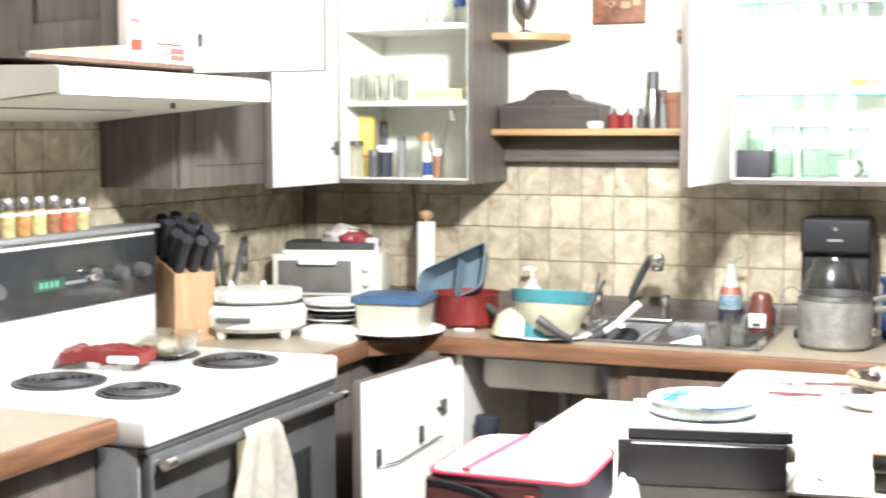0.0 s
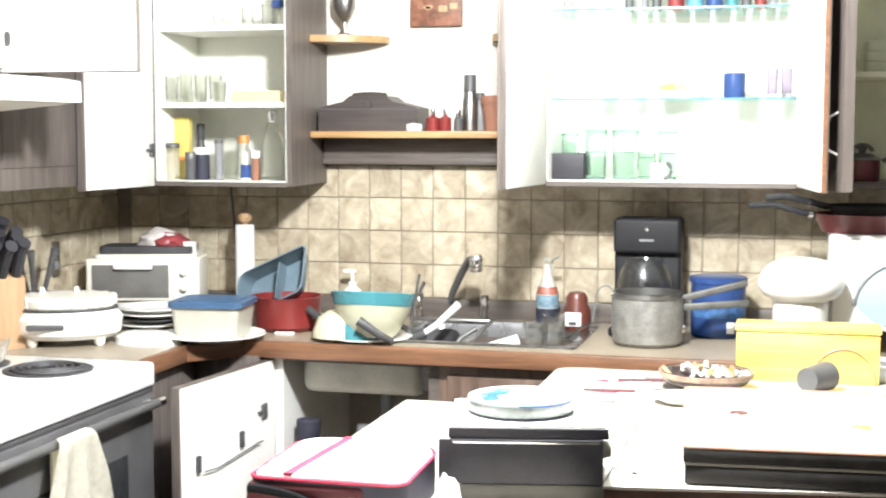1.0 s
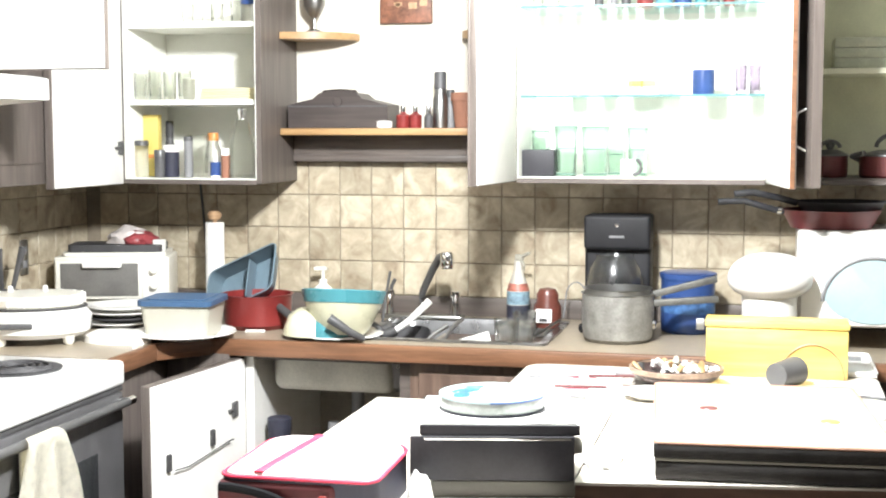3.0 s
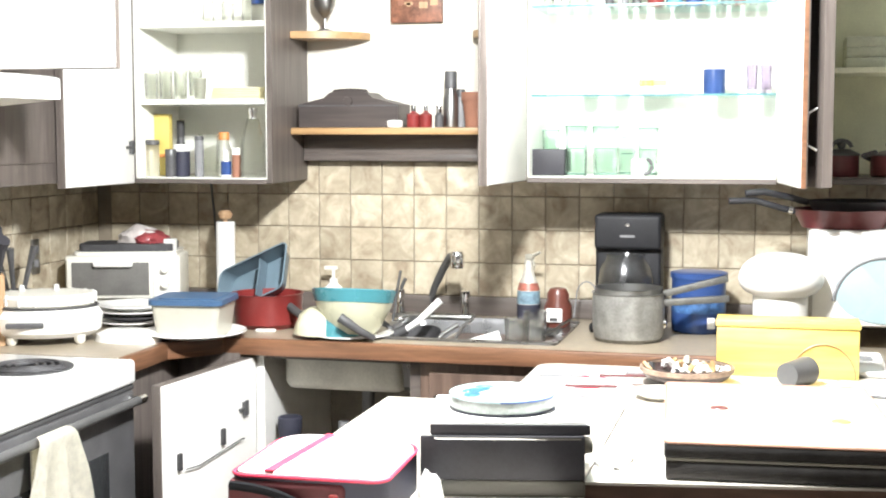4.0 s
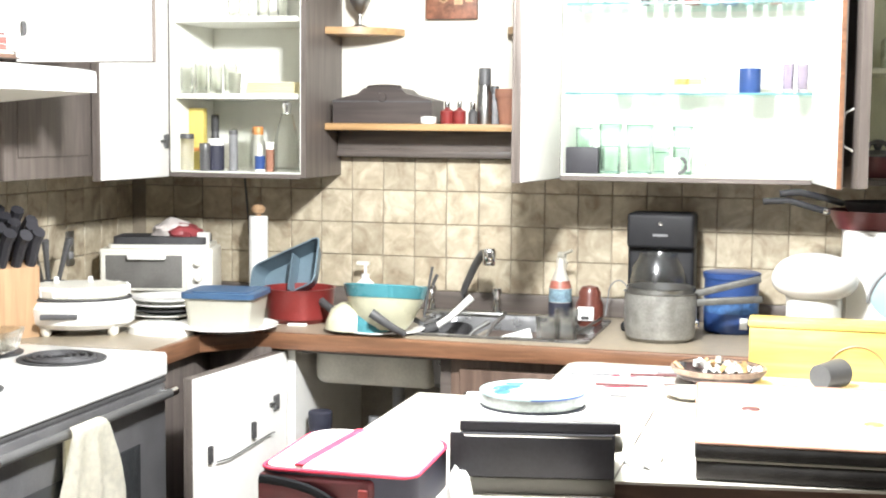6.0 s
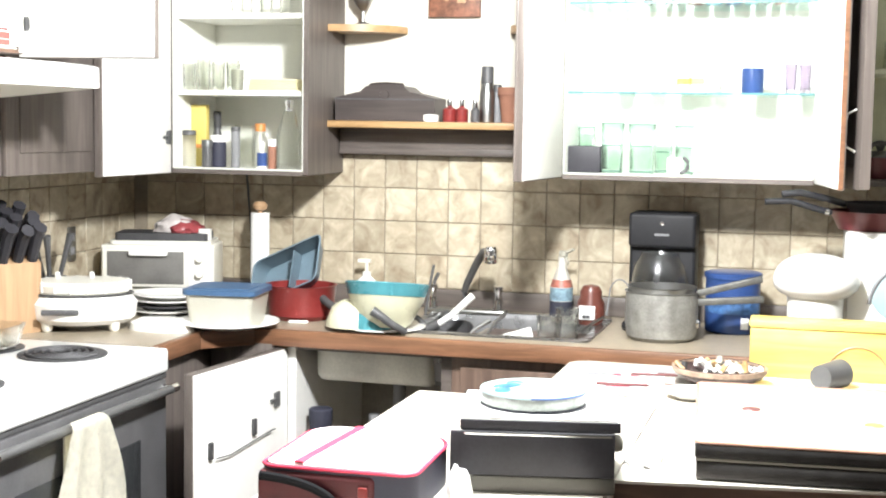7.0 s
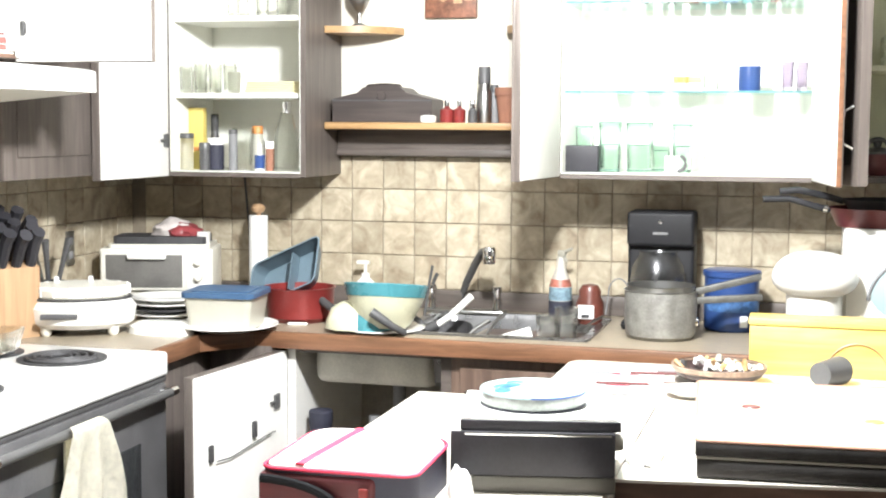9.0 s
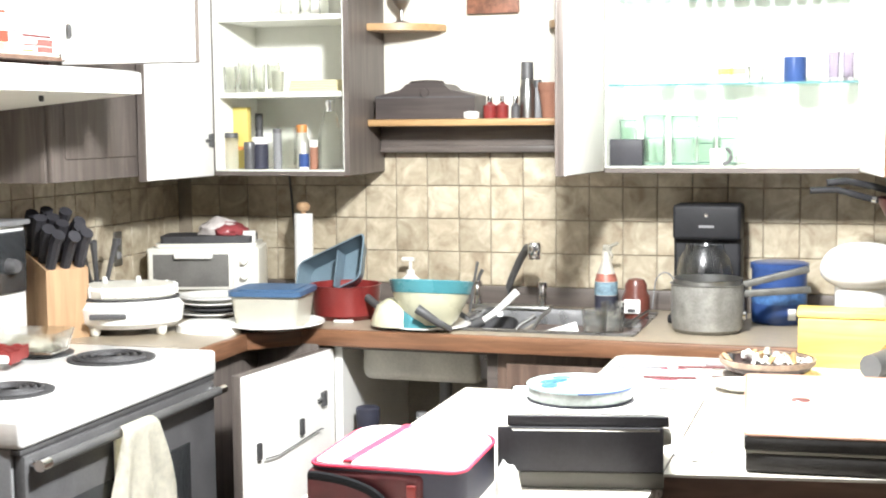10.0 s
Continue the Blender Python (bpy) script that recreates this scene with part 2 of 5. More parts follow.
ZC = 0.91                      # worktops

# ---- the room ----
XR, YS, ZT = 2.60, -2.40, 2.45
solid("floor", box(B(), XL - 0.12, XR + 0.12, YS - 0.12, YW + 0.12, -0.10, 0), FLOOR, "dark brown vinyl kitchen floor", "floor", kind="structure")
solid("ceiling", box(B(), XL - 0.12, XR + 0.12, YS - 0.12, YW + 0.12, ZT, ZT + 0.1), CEIL, "unseen ceiling, dark grey to throw back less light", "ceiling", kind="structure")
wall_north = solid("wall_north", box(B(), XL - 0.12, XR + 0.12, YW, YW + 0.12, 0, ZT), WALL, "cream painted kitchen wall with tiled backsplash", "wall", kind="structure")
wall_west = solid("wall_west", box(B(), XL - 0.12, XL, YS, YW, 0, ZT), WALL, "cream painted kitchen wall tiled behind the stove", "wall", kind="structure")
solid("wall_east", box(B(), XR, XR + 0.12, YS, YW, 0, ZT), FARWALL, "unseen dark grey wall, toned to cut bounced light", "wall", kind="structure")
solid("wall_south", box(B(), XL - 0.12, XR + 0.12, YS - 0.12, YS, 0, ZT), FARWALL, "unseen dark grey wall, toned to cut bounced light", "wall", kind="structure")

# ---- worktops ----
def worktop():
    t = thing("worktop", "tan laminate worktop with an oak front edge", "worktop")
    s = B()
    z0 = ZC - 0.04
    YF = 3.632
    box(s, XL, -1.165, YF, YW, z0, ZC)
    box(s, -1.165, -0.60, YF, 3.70, z0, ZC)
    box(s, -1.165, -0.60, 4.17, YW, z0, ZC)
    box(s, -0.60, 1.25, YF, YW, z0, ZC)
    prism(s, [(XL, 3.222), (-1.69, 3.222), (-1.69, 3.49), (-1.565, YF), (XL, YF)], z0, ZC)
    part("slab", s, LAMINATE, t)
    part("front_edge", box(B(), -1.565, 1.25, YF - 0.022, YF, z0 - 0.008, ZC + 0.001, 0.006), EDGEWOOD, t, "worn oak nosing")
    part("side_edge", box(B(), -1.69, -1.668, 3.222, 3.485, z0 - 0.008, ZC + 0.001, 0.006), EDGEWOODY, t, "worn oak nosing")
    e = box(B(), -0.002, 0.185, -0.011, 0.011, z0 - 0.008, ZC + 0.001, 0.005)
    ob = part("corner_edge", e, EDGEWOOD, t, "worn oak nosing")
    ob.matrix_local = pose(-1.683, 3.482, 0, 0, 0, 49.0)
    part("upstand", box(B(), XL + 0.02, 1.25, YW - 0.026, YW - 0.009, ZC, ZC + 0.062, 0.004), DARKWOODX, t, "dark wooden upstand")


worktop()


def near_worktop():
    t = thing("worktop", "tan laminate worktop with an oak edge beside the stove", "worktop")
    part("slab", box(B(), XL, -1.72, 0.9, 2.328, ZC - 0.04, ZC), LAMINATE, t)
    part("front_edge", box(B(), -1.72, -1.697, 0.9, 2.328, ZC - 0.048, ZC + 0.001, 0.006), EDGEWOODY, t, "worn oak nosing")


near_worktop()


def raised_door(w, h, parent, inner=WHITE, outer=DARKWOOD, th=0.02, name="door"):
    """A cabinet door, hinge at the origin, running along +x; outer face towards -y, inner face +y."""
    d = part(name, box(B(), 0, w, -th, 0, 0, h, 0.003), outer, parent, "dark wooden door")
    part("door_lining", box(B(), 0.003, w - 0.003, -0.0005, 0.004, 0.003, h - 0.003, 0.001), inner, d, "white inner face of the door")
    f = B()
    for a in ((0.0, 0.055, 0, h), (w - 0.055, w, 0, h), (0.055, w - 0.055, 0, 0.055), (0.055, w - 0.055, h - 0.055, h)):
        box(f, a[0], a[1], -th - 0.006, -th + 0.001, a[2], a[3], 0.002)
    part("door_frame", f, outer, d)
    return d


def hinge_on(door, z, w=0.0):
    h = B()
    box(h, w + 0.004, w + 0.022, 0.004, 0.010, z - 0.022, z + 0.022, 0.002)
    tube(h, [(w + 0.03, 0.008, z - 0.02), (w + 0.03, 0.008, z + 0.02)], 0.006, 8)
    tube(h, [(w + 0.03, 0.008, z), (w + 0.055, 0.008, z)], 0.005, 8)
    part("hinge", h, GREYMETAL, door, "metal hinge")


def pull(door, x, z, l=0.085):
    h = B()
    tube(h, [(x, -0.025, z), (x, -0.048, z + 0.012), (x, -0.056, z + l / 2), (x, -0.048, z + l - 0.012), (x, -0.025, z + l)], 0.0034, 10)
    part("handle", h, mat("satin_chrome", (0.75, 0.75, 0.74), 0.35, 0.6, var=0.05), door, "curved satin handle")


def upper_cabinet(label, x0, x1, y0, y1, z0, z1, shelves, open_side="y", group="upper cabinets", inner=None, glazed=False):
    """A wall cabinet in the room's axes; open_side: the side that its doors close ('y': towards -y, 'x': towards +x)."""
    lin = inner or SHELFWHITE
    t = thing("wall_cabinet", label, "cabinet", x0, y0, z0, group=group)
    w, d, h, th = x1 - x0, y1 - y0, z1 - z0, 0.018
    def panel(name, m, *dims, label=""):
        part(name, box(B(), *dims, 0.0012, 1), m, t, label)
    inside = "white painted inside"
    if open_side == "y":
        panel("side_panel", DARKWOOD, 0, th, 0, d, 0, h)
        panel("side_panel", DARKWOOD, w - th, w, 0, d, 0, h)
        panel("bottom_panel", DARKWOODX, th, w - th, 0.0, d, -0.004, 0.010)
        panel("top_panel", DARKWOODX, th, w - th, 0, d, h - th, h)
        panel("back_lining", lin, th, w - th, d - 0.010, d - 0.002, 0.015, h - th, label=inside)
        panel("side_lining", lin, th, th + 0.004, 0.002, d - 0.01, 0.015, h - th, label=inside)
        panel("side_lining", lin, w - th - 0.004, w - th, 0.002, d - 0.01, 0.015, h - th, label=inside)
        # With a given inner lining the floor goes dark, standing in for shade
        panel("floor_lining", lin if inner is None else DARKWOODX, th, w - th, 0.002, d - 0.002, 0.0105, 0.0145, label=inside)
        for s in shelves:
            if glazed:
                panel("shelf", SHELFGLASS, th + 0.005, w - th - 0.005, 0.032, d - 0.012, s - z0 - 0.006, s - z0, label="clear glass shelf")
                panel("shelf_edge", SHELFEDGE, th + 0.005, w - th - 0.005, 0.029, 0.0318, s - z0 - 0.006, s - z0, label="dark green glass edge")
                continue
            panel("shelf", lin, th + 0.005, w - th - 0.005, 0.03, d - 0.012, s - z0 - 0.016, s - z0, label="white shelf board")
    else:
        panel("side_panel", DARKWOOD, 0, w, 0, th, 0, h)
        panel("side_panel", DARKWOOD, 0, w, d - th, d, 0, h)
        panel("bottom_panel", WALNUT, 0, w, th, d - th, 0, 0.010)
        panel("top_panel", DARKWOODX, 0, w, th, d - th, h - th, h)
        panel("back_lining", lin, 0.002, 0.01, th, d - th, th, h - th, label=inside)
        panel("side_lining", lin, 0.01, w - 0.002, th, th + 0.004, th, h - th, label=inside)
        panel("side_lining", lin, 0.01, w - 0.002, d - th - 0.004, d - th, th, h - th, label=inside)
        panel("floor_lining", lin, 0.01, w - 0.002, th + 0.004, d - th - 0.004, 0.0105, 0.014, label=inside)
        panel("edge_band", lin, w - 0.001, w + 0.003, d - th, d, 0.004, h - 0.004, label="white edge band")
        for s in shelves:
            panel("shelf", lin, 0.012, w - 0.03, th + 0.005, d - th - 0.005, s - z0 - 0.016, s - z0, label="white shelf board")
    return t


ZU = 1.355
# corner cabinet on the back wall, its tall door open
cab = upper_cabinet("dark wooden wall cabinet, white inside, tall door open", -2.005, -1.525, YU, YW - 0.002, ZU - 0.010, 2.25, (1.605, 1.845))
door = raised_door(0.405, 0.88, cab)
door.matrix_local = pose(0.014, -0.004, -0.006, 0, 0, -91.8)
for z in (0.115, 0.63):
    hinge_on(door, z)
# wide cabinet over the coffee maker, both doors open
cab = upper_cabinet("wide dark wooden wall cabinet with white inside, both doors standing open", -0.745, 0.004, YU, YW - 0.002, 1.358, 2.25, (1.612, 1.872), glazed=True)
door = raised_door(0.375, 0.88, cab)
door.matrix_local = pose(0.014, -0.004, 0.0, 0, 0, -95.5)
# right-hand door is hung the other way round
def mirror_door(parent, w, h, x, y, z, rz, edge=None):
    d = part("door", box(B(), -w, 0, -0.012, 0, 0, h, 0.003), DARKWOOD, parent, "dark wooden door")
    part("door_lining", box(B(), -w + 0.003, -0.003, -0.0005, 0.004, 0.003, h - 0.003, 0.001), WHITE, d, "white inner face of the door")
    f = B()
    for a in ((-0.055, 0.0, 0, h), (-w, -w + 0.055, 0, h), (-w + 0.055, -0.055, 0, 0.055), (-w + 0.055, -0.055, h - 0.055, h)):
        box(f, a[0], a[1], -0.015, -0.0115, a[2], a[3], 0.001)
    part("door_frame", f, DARKWOOD, d)
    part("door_edge", box(B(), -w - 0.002, -w + 0.001, -0.011, 0.001, 0.002, h - 0.002), DARKWOOD if edge is None else edge, d, "wooden door edge")
    d.matrix_local = pose(x, y, z, 0, 0, rz)
    return d


mirror_door(cab, 0.375, 0.88, 0.735, -0.004, 0.0, 99.0, EDGEWOODY)
# open cabinet with pots, further along
cab = upper_cabinet("dark wooden wall cabinet with pots inside, its door standing open", 0.008, 0.62, YU, YW - 0.002, 1.36, 2.25, (1.682,), inner=POTCAB)
door = raised_door(0.36, 0.88, cab, th=0.016)
door.matrix_local = pose(0.012, -0.004, 0.0, 0, 0, -73.9)
part("door_edge", box(B(), 0.3585, 0.3625, -0.021, 0.0045, 0.002, 0.878), DARKWOOD, door, "dark wooden edge")
pull(door, 0.325, 0.096, 0.108)

# cabinet over the range hood, both doors open
cab = upper_cabinet("dark wooden cabinet over the range hood, doors open, food boxes inside", XL, -1.94, 2.36, 3.03, 1.668, 2.25, (1.93,), open_side="x")
door = raised_door(0.325, 0.565, cab)
door.matrix_local = pose(0.364, 0.004, 0.012, 0, 0, -14.0)
far_door = mirror_door(cab, 0.386, 0.565, 0.344, 0.676, -0.01, 178.5)
for z in (0.085, 0.48):
    h = B()
    box(h, -0.036, -0.022, 0.004, 0.010, z - 0.014, z + 0.014, 0.002)
    tube(h, [(-0.029, 0.009, z - 0.018), (-0.029, 0.009, z + 0.018)], 0.005, 8)
    part("hinge", h, BLACKMATT, far_door, "metal hinge")
# closed cabinet between hood and corner
t = thing("wall_cabinet", "closed dark wooden wall cabinet between hood and corner", "cabinet", XL, 3.085, ZU, group="upper cabinets")
part("carcass", box(B(), 0, 0.25, 0, YW - 3.085 - 0.34, 0, 0.895, 0.002), DARKWOOD, t)
part("door", box(B(), 0.25, 0.266, 0.01, 0.50, 0.0, 0.86, 0.003), DARKWOOD, t)
part("door_panel", box(B(), 0.266, 0.270, 0.07, 0.44, 0.06, 0.80, 0.003), DARKWOOD, t)
part("corner_filler", box(B(), 0, 0.295, YW - 3.085 - 0.34, YW - 3.085 - 0.002, 0, 0.895, 0.002), DARKWOOD, t)


def range_hood():
    t = thing("range_hood", "white enamel range hood over the stove", "range hood", XL, 2.235, 1.585)
    L, D = 0.835, 0.55
    def profile(bm, pts, y0, y1):
        lo = [bm.verts.new((x, y0, z)) for x, z in pts]
        hi = [bm.verts.new((x, y1, z)) for x, z in pts]
        bm.faces.new(lo)
        bm.faces.new(hi[::-1])
        for k in range(len(pts)):
            bm.faces.new((lo[k], lo[(k + 1) % len(pts)], hi[(k + 1) % len(pts)], hi[k]))
        return bm
    part("shell", profile(B(), [(0, -0.045), (D - 0.012, 0.004), (D - 0.012, 0.0), (D, 0.0), (D, 0.052), (D - 0.02, 0.058), (0, 0.066)], 0, L), ENAMEL, t)
    part("underside", profile(B(), [(0.004, -0.051), (D - 0.014, -0.002), (D - 0.014, 0.002), (0.004, -0.046)], 0.006, L - 0.006), CREAM, t, "cream underside panel")
    part("seam", profile(B(), [(0.30, -0.0265), (0.306, -0.026), (0.306, -0.02), (0.30, -0.02)], 0.02, L - 0.25), GREY, t, "dark seam line")
    part("switch", box(B(), D - 0.088, D - 0.079, 0.515, 0.526, -0.022, -0.006, 0.002), BLACKMATT, t)


range_hood()


# ---- stove ----
def stove():
    t = thing("stove", "white electric stove with coil burners and a black oven door", "stove", 0, 0, 0)
    y0, y1, xf = 2.335, 3.212, -1.63
    part("body", box(B(), -2.27, xf - 0.03, y0 + 0.004, y1 - 0.004, 0.05, 0.846, 0.004), GREY, t, "grey enamel sides")
    part("cooktop", box(B(), -2.27, xf, y0, y1, 0.846, ZC + 0.002, 0.012, 4), ENAMEL, t, "white enamel cooktop")
    part("kickplate", box(B(), -2.2, xf - 0.05, y0 + 0.02, y1 - 0.02, 0, 0.05), BLACK, t)
    part("front_trim", box(B(), xf - 0.03, xf - 0.006, y0 + 0.004, y1 - 0.004, 0.833, 0.8455, 0.002), BLACKMATT, t, "dark metal trim")
    d = part("oven_door", box(B(), xf - 0.03, xf - 0.002, y0 + 0.012, y1 - 0.012, 0.22, 0.832, 0.006), BLACK, t, "black oven door")
    part("oven_window", box(B(), xf - 0.003, xf + 0.001, y0 + 0.16, y1 - 0.16, 0.36, 0.70, 0.001), BLACKGLASS, d, "dark glass window")
    h = B()
    tube(h, [(xf + 0.028, y0 + 0.03, 0.812), (xf + 0.028, y1 - 0.03, 0.812)], 0.0115, 12)
    part("handle", h, GREYMETAL, d, "dark grey bar handle")
    for y in (y0 + 0.035, y1 - 0.035):
        e = B()
        tube(e, [(xf - 0.004, y, 0.812), (xf + 0.028, y, 0.812)], 0.009, 10)
        tube(e, [(xf + 0.028, y - 0.016, 0.812), (xf + 0.028, y + 0.016, 0.812)], 0.0125, 12)
        part("handle_end", e, CHROME, d, "chrome handle end")
    part("drawer", box(B(), xf - 0.03, xf - 0.004, y0 + 0.012, y1 - 0.012, 0.06, 0.21, 0.005), BLACK, t, "black bottom drawer")
    # back panel with controls
    part("back_panel", box(B(), XL + 0.012, -2.205, y0, y1, ZC, 1.238, 0.008), ENAMEL, t, "white back panel")
    g = part("control_panel", box(B(), -2.206, -2.196, y0 + 0.01, y1 - 0.01, 1.055, 1.222, 0.004), BLACKGLASS, t, "black control panel")
    part("clock", box(B(), -2.1965, -2.1945, 2.68, 2.80, 1.112, 1.142), mat("dark_display", (0.045, 0.075, 0.06), 0.1, var=0.3), g, "dark green clock display")
    for k in range(4):
        part("digit", box(B(), -2.1948, -2.1938, 2.70 + 0.02 * k, 2.711 + 0.02 * k, 1.119, 1.135), GREEN, g, "pale green clock digit")
    part("label_strip", box(B(), -2.1965, -2.1945, 2.80, 2.95, 1.12, 1.128), GREY, g)
    part("top_shelf", box(B(), XL + 0.01, -2.185, y0, y1, 1.238, 1.252, 0.004), GREY, t, "grey top ledge")
    for y, z in ((2.42, 1.13), (2.53, 1.13), (2.90, 1.14), (3.02, 1.13), (3.12, 1.13)):
        k = lathe(B(), [(0, 0.03), (0.016, 0.03), (0.020, 0.022), (0.022, 0.0), (0, 0)], 18, pose(-2.196, y, z, 0, 90, 0))
        part("knob", k, CHROME if y == 2.90 else BLACK, g, "chrome knob" if y == 2.90 else "black knob")
    for x, y, r in ((-2.068, 2.606, 0.10), (-1.822, 2.578, 0.086), (-1.828, 3.017, 0.10), (-2.06, 3.03, 0.086)):
        p = lathe(B(), [(r + 0.010, 0.0), (r + 0.012, 0.004), (r + 0.004, 0.006), (r - 0.01, 0.001), (0, 0.001)], 32, pose(x, y, ZC + 0.002))
        u = part("burner", p, IRON, t, "black burner coil in its drip pan")
        c = B()
        n = 96
        tube(c, [(x + (0.02 + (r - 0.022) * k / n) * math.cos(k / n * 8 * math.pi), y + (0.02 + (r - 0.022) * k / n) * math.sin(k / n * 8 * math.pi), ZC + 0.009) for k in range(n + 1)], 0.0048, 6)
        part("coil", c, IRON, u)


stove()


# ---- base cabinets ----
CABBOARD = mat("stained_hardboard", (0.33, 0.30, 0.255), 0.7, scale=6, var=0.3)


def base_cabinets():
    t = thing("base_cabinet", "dark wooden corner base cabinet beside the stove", "cabinet", group="base cabinets")
    part("carcass", box(B(), XL, -1.70, 3.222, 3.66, 0.0, ZC - 0.041, 0.002), DARKWOOD, t)
    part("corner_post", box(B(), -1.70, -1.505, 3.61, 3.66, 0.0, ZC - 0.041, 0.002), DARKWOOD, t)
    # sink unit: an open carcass
    t = thing("sink_cabinet", "dark wooden sink cabinet standing open, basin and pipes inside", "cabinet", group="base cabinets")
    c = B()
    x0, x1, y0 = -1.46, -0.98, 3.66
    box(c, x1 - 0.03, x1, y0, y0 + 0.02, 0, ZC - 0.041)
    box(c, x0 + 0.014, x1 - 0.03, y0, y0 + 0.02, 0.0, 0.1)
    box(c, x0 + 0.014, x1 - 0.03, y0, y0 + 0.02, ZC - 0.062, ZC - 0.041)
    part("face_frame", c, DARKWOODX, t)
    for name, m, dims in (("side_lining", WHITE, (x0 - 0.012, x0 + 0.013, y0 - 0.008, YW - 0.004, 0.0, ZC - 0.041)),
                          ("back_lining", CABBOARD, (x0 + 0.014, x1 - 0.014, YW - 0.02, YW - 0.004, 0.0, ZC - 0.041)),
                          ("floor_board", CABBOARD, (x0 + 0.014, x1 - 0.014, y0 + 0.021, YW - 0.021, 0.08, 0.1)),
                          ("side_lining", CABBOARD, (x1 - 0.0135, x1, y0 + 0.021, YW - 0.004, 0.0, ZC - 0.041))):
        part(name, box(B(), *dims), m, t, "pale inside panel")
    door = raised_door(0.50, 0.74, t)
    door.matrix_local = pose(-1.474, 3.648, 0.115, 0, 0, -97.0)
    hinge_on(door, 0.60, 0.05)
    for x, z in ((0.20, 0.545), (0.425, 0.525)):
        part("bracket", box(B(), x - 0.009, x + 0.009, 0.004, 0.014, z - 0.023, z + 0.023, 0.003), BLACKMATT, door, "dark metal bracket")
    w = B()
    tube(w, [(0.10, 0.02, 0.52), (0.105, 0.012, 0.518), (0.33, 0.012, 0.495), (0.40, 0.012, 0.50)], 0.0019, 6)
    part("towel_wire", w, BLACKMATT, door, "bent wire rail")
    # drawers and doors right of the sink
    for x0, x1, lab in ((-0.98, -0.45, "dark wooden base cabinet with panelled door"), (-0.45, 0.2, "dark wooden base cabinet with panelled door"), (0.2, 1.25, "dark wooden base cabinet with panelled door")):
        t = thing("base_cabinet", lab, "cabinet", x0, 3.66, 0, group="base cabinets")
        w = x1 - x0
        part("carcass", box(B(), 0, w, 0, YW - 3.665, 0.0, ZC - 0.041, 0.002), BASEWOOD, t)
        d = part("door", box(B(), 0.03, w - 0.03, -0.018, 0.0, 0.12, 0.83, 0.003), BASEWOOD, t)
        n = int((w - 0.17) / 0.035)
        for k in range(n):
            part("door_plank", box(B(), 0.085 + 0.035 * k, 0.085 + 0.035 * k + 0.032, -0.024, -0.017, 0.18, 0.77, 0.003, 1), BASEWOOD, d)
        k = lathe(B(), [(0, 0.025), (0.012, 0.024), (0.014, 0.016), (0.006, 0.008), (0.007, 0)], 14, pose(0.06, -0.018, 0.76, 90, 0, 0))
        part("knob", k, CHROME, d, "small metal knob")
    t = thing("base_cabinet", "dark wooden base cabinet beside the stove, with frame front", "cabinet", XL, 0.9, 0, group="base cabinets")
    part("carcass", box(B(), 0, 0.545, 0, 1.42, 0, ZC - 0.041, 0.002), DARKWOOD, t)
    for y in (0.03, 0.70):
        d = part("door", box(B(), 0.545, 0.563, y, y + 0.64, 0.1, 0.80, 0.003), DARKWOOD, t)
        part("door_panel", box(B(), 0.562, 0.568, y + 0.07, y + 0.57, 0.17, 0.73, 0.004), DARKWOOD, d)
        h = B()
        tube(h, [(0.565, y + 0.58, 0.62), (0.595, y + 0.58, 0.63), (0.598, y + 0.58, 0.67), (0.595, y + 0.58, 0.71), (0.565, y + 0.58, 0.72)], 0.005, 8)
        part("handle", h, CHROME, d, "curved chrome handle")


base_cabinets()


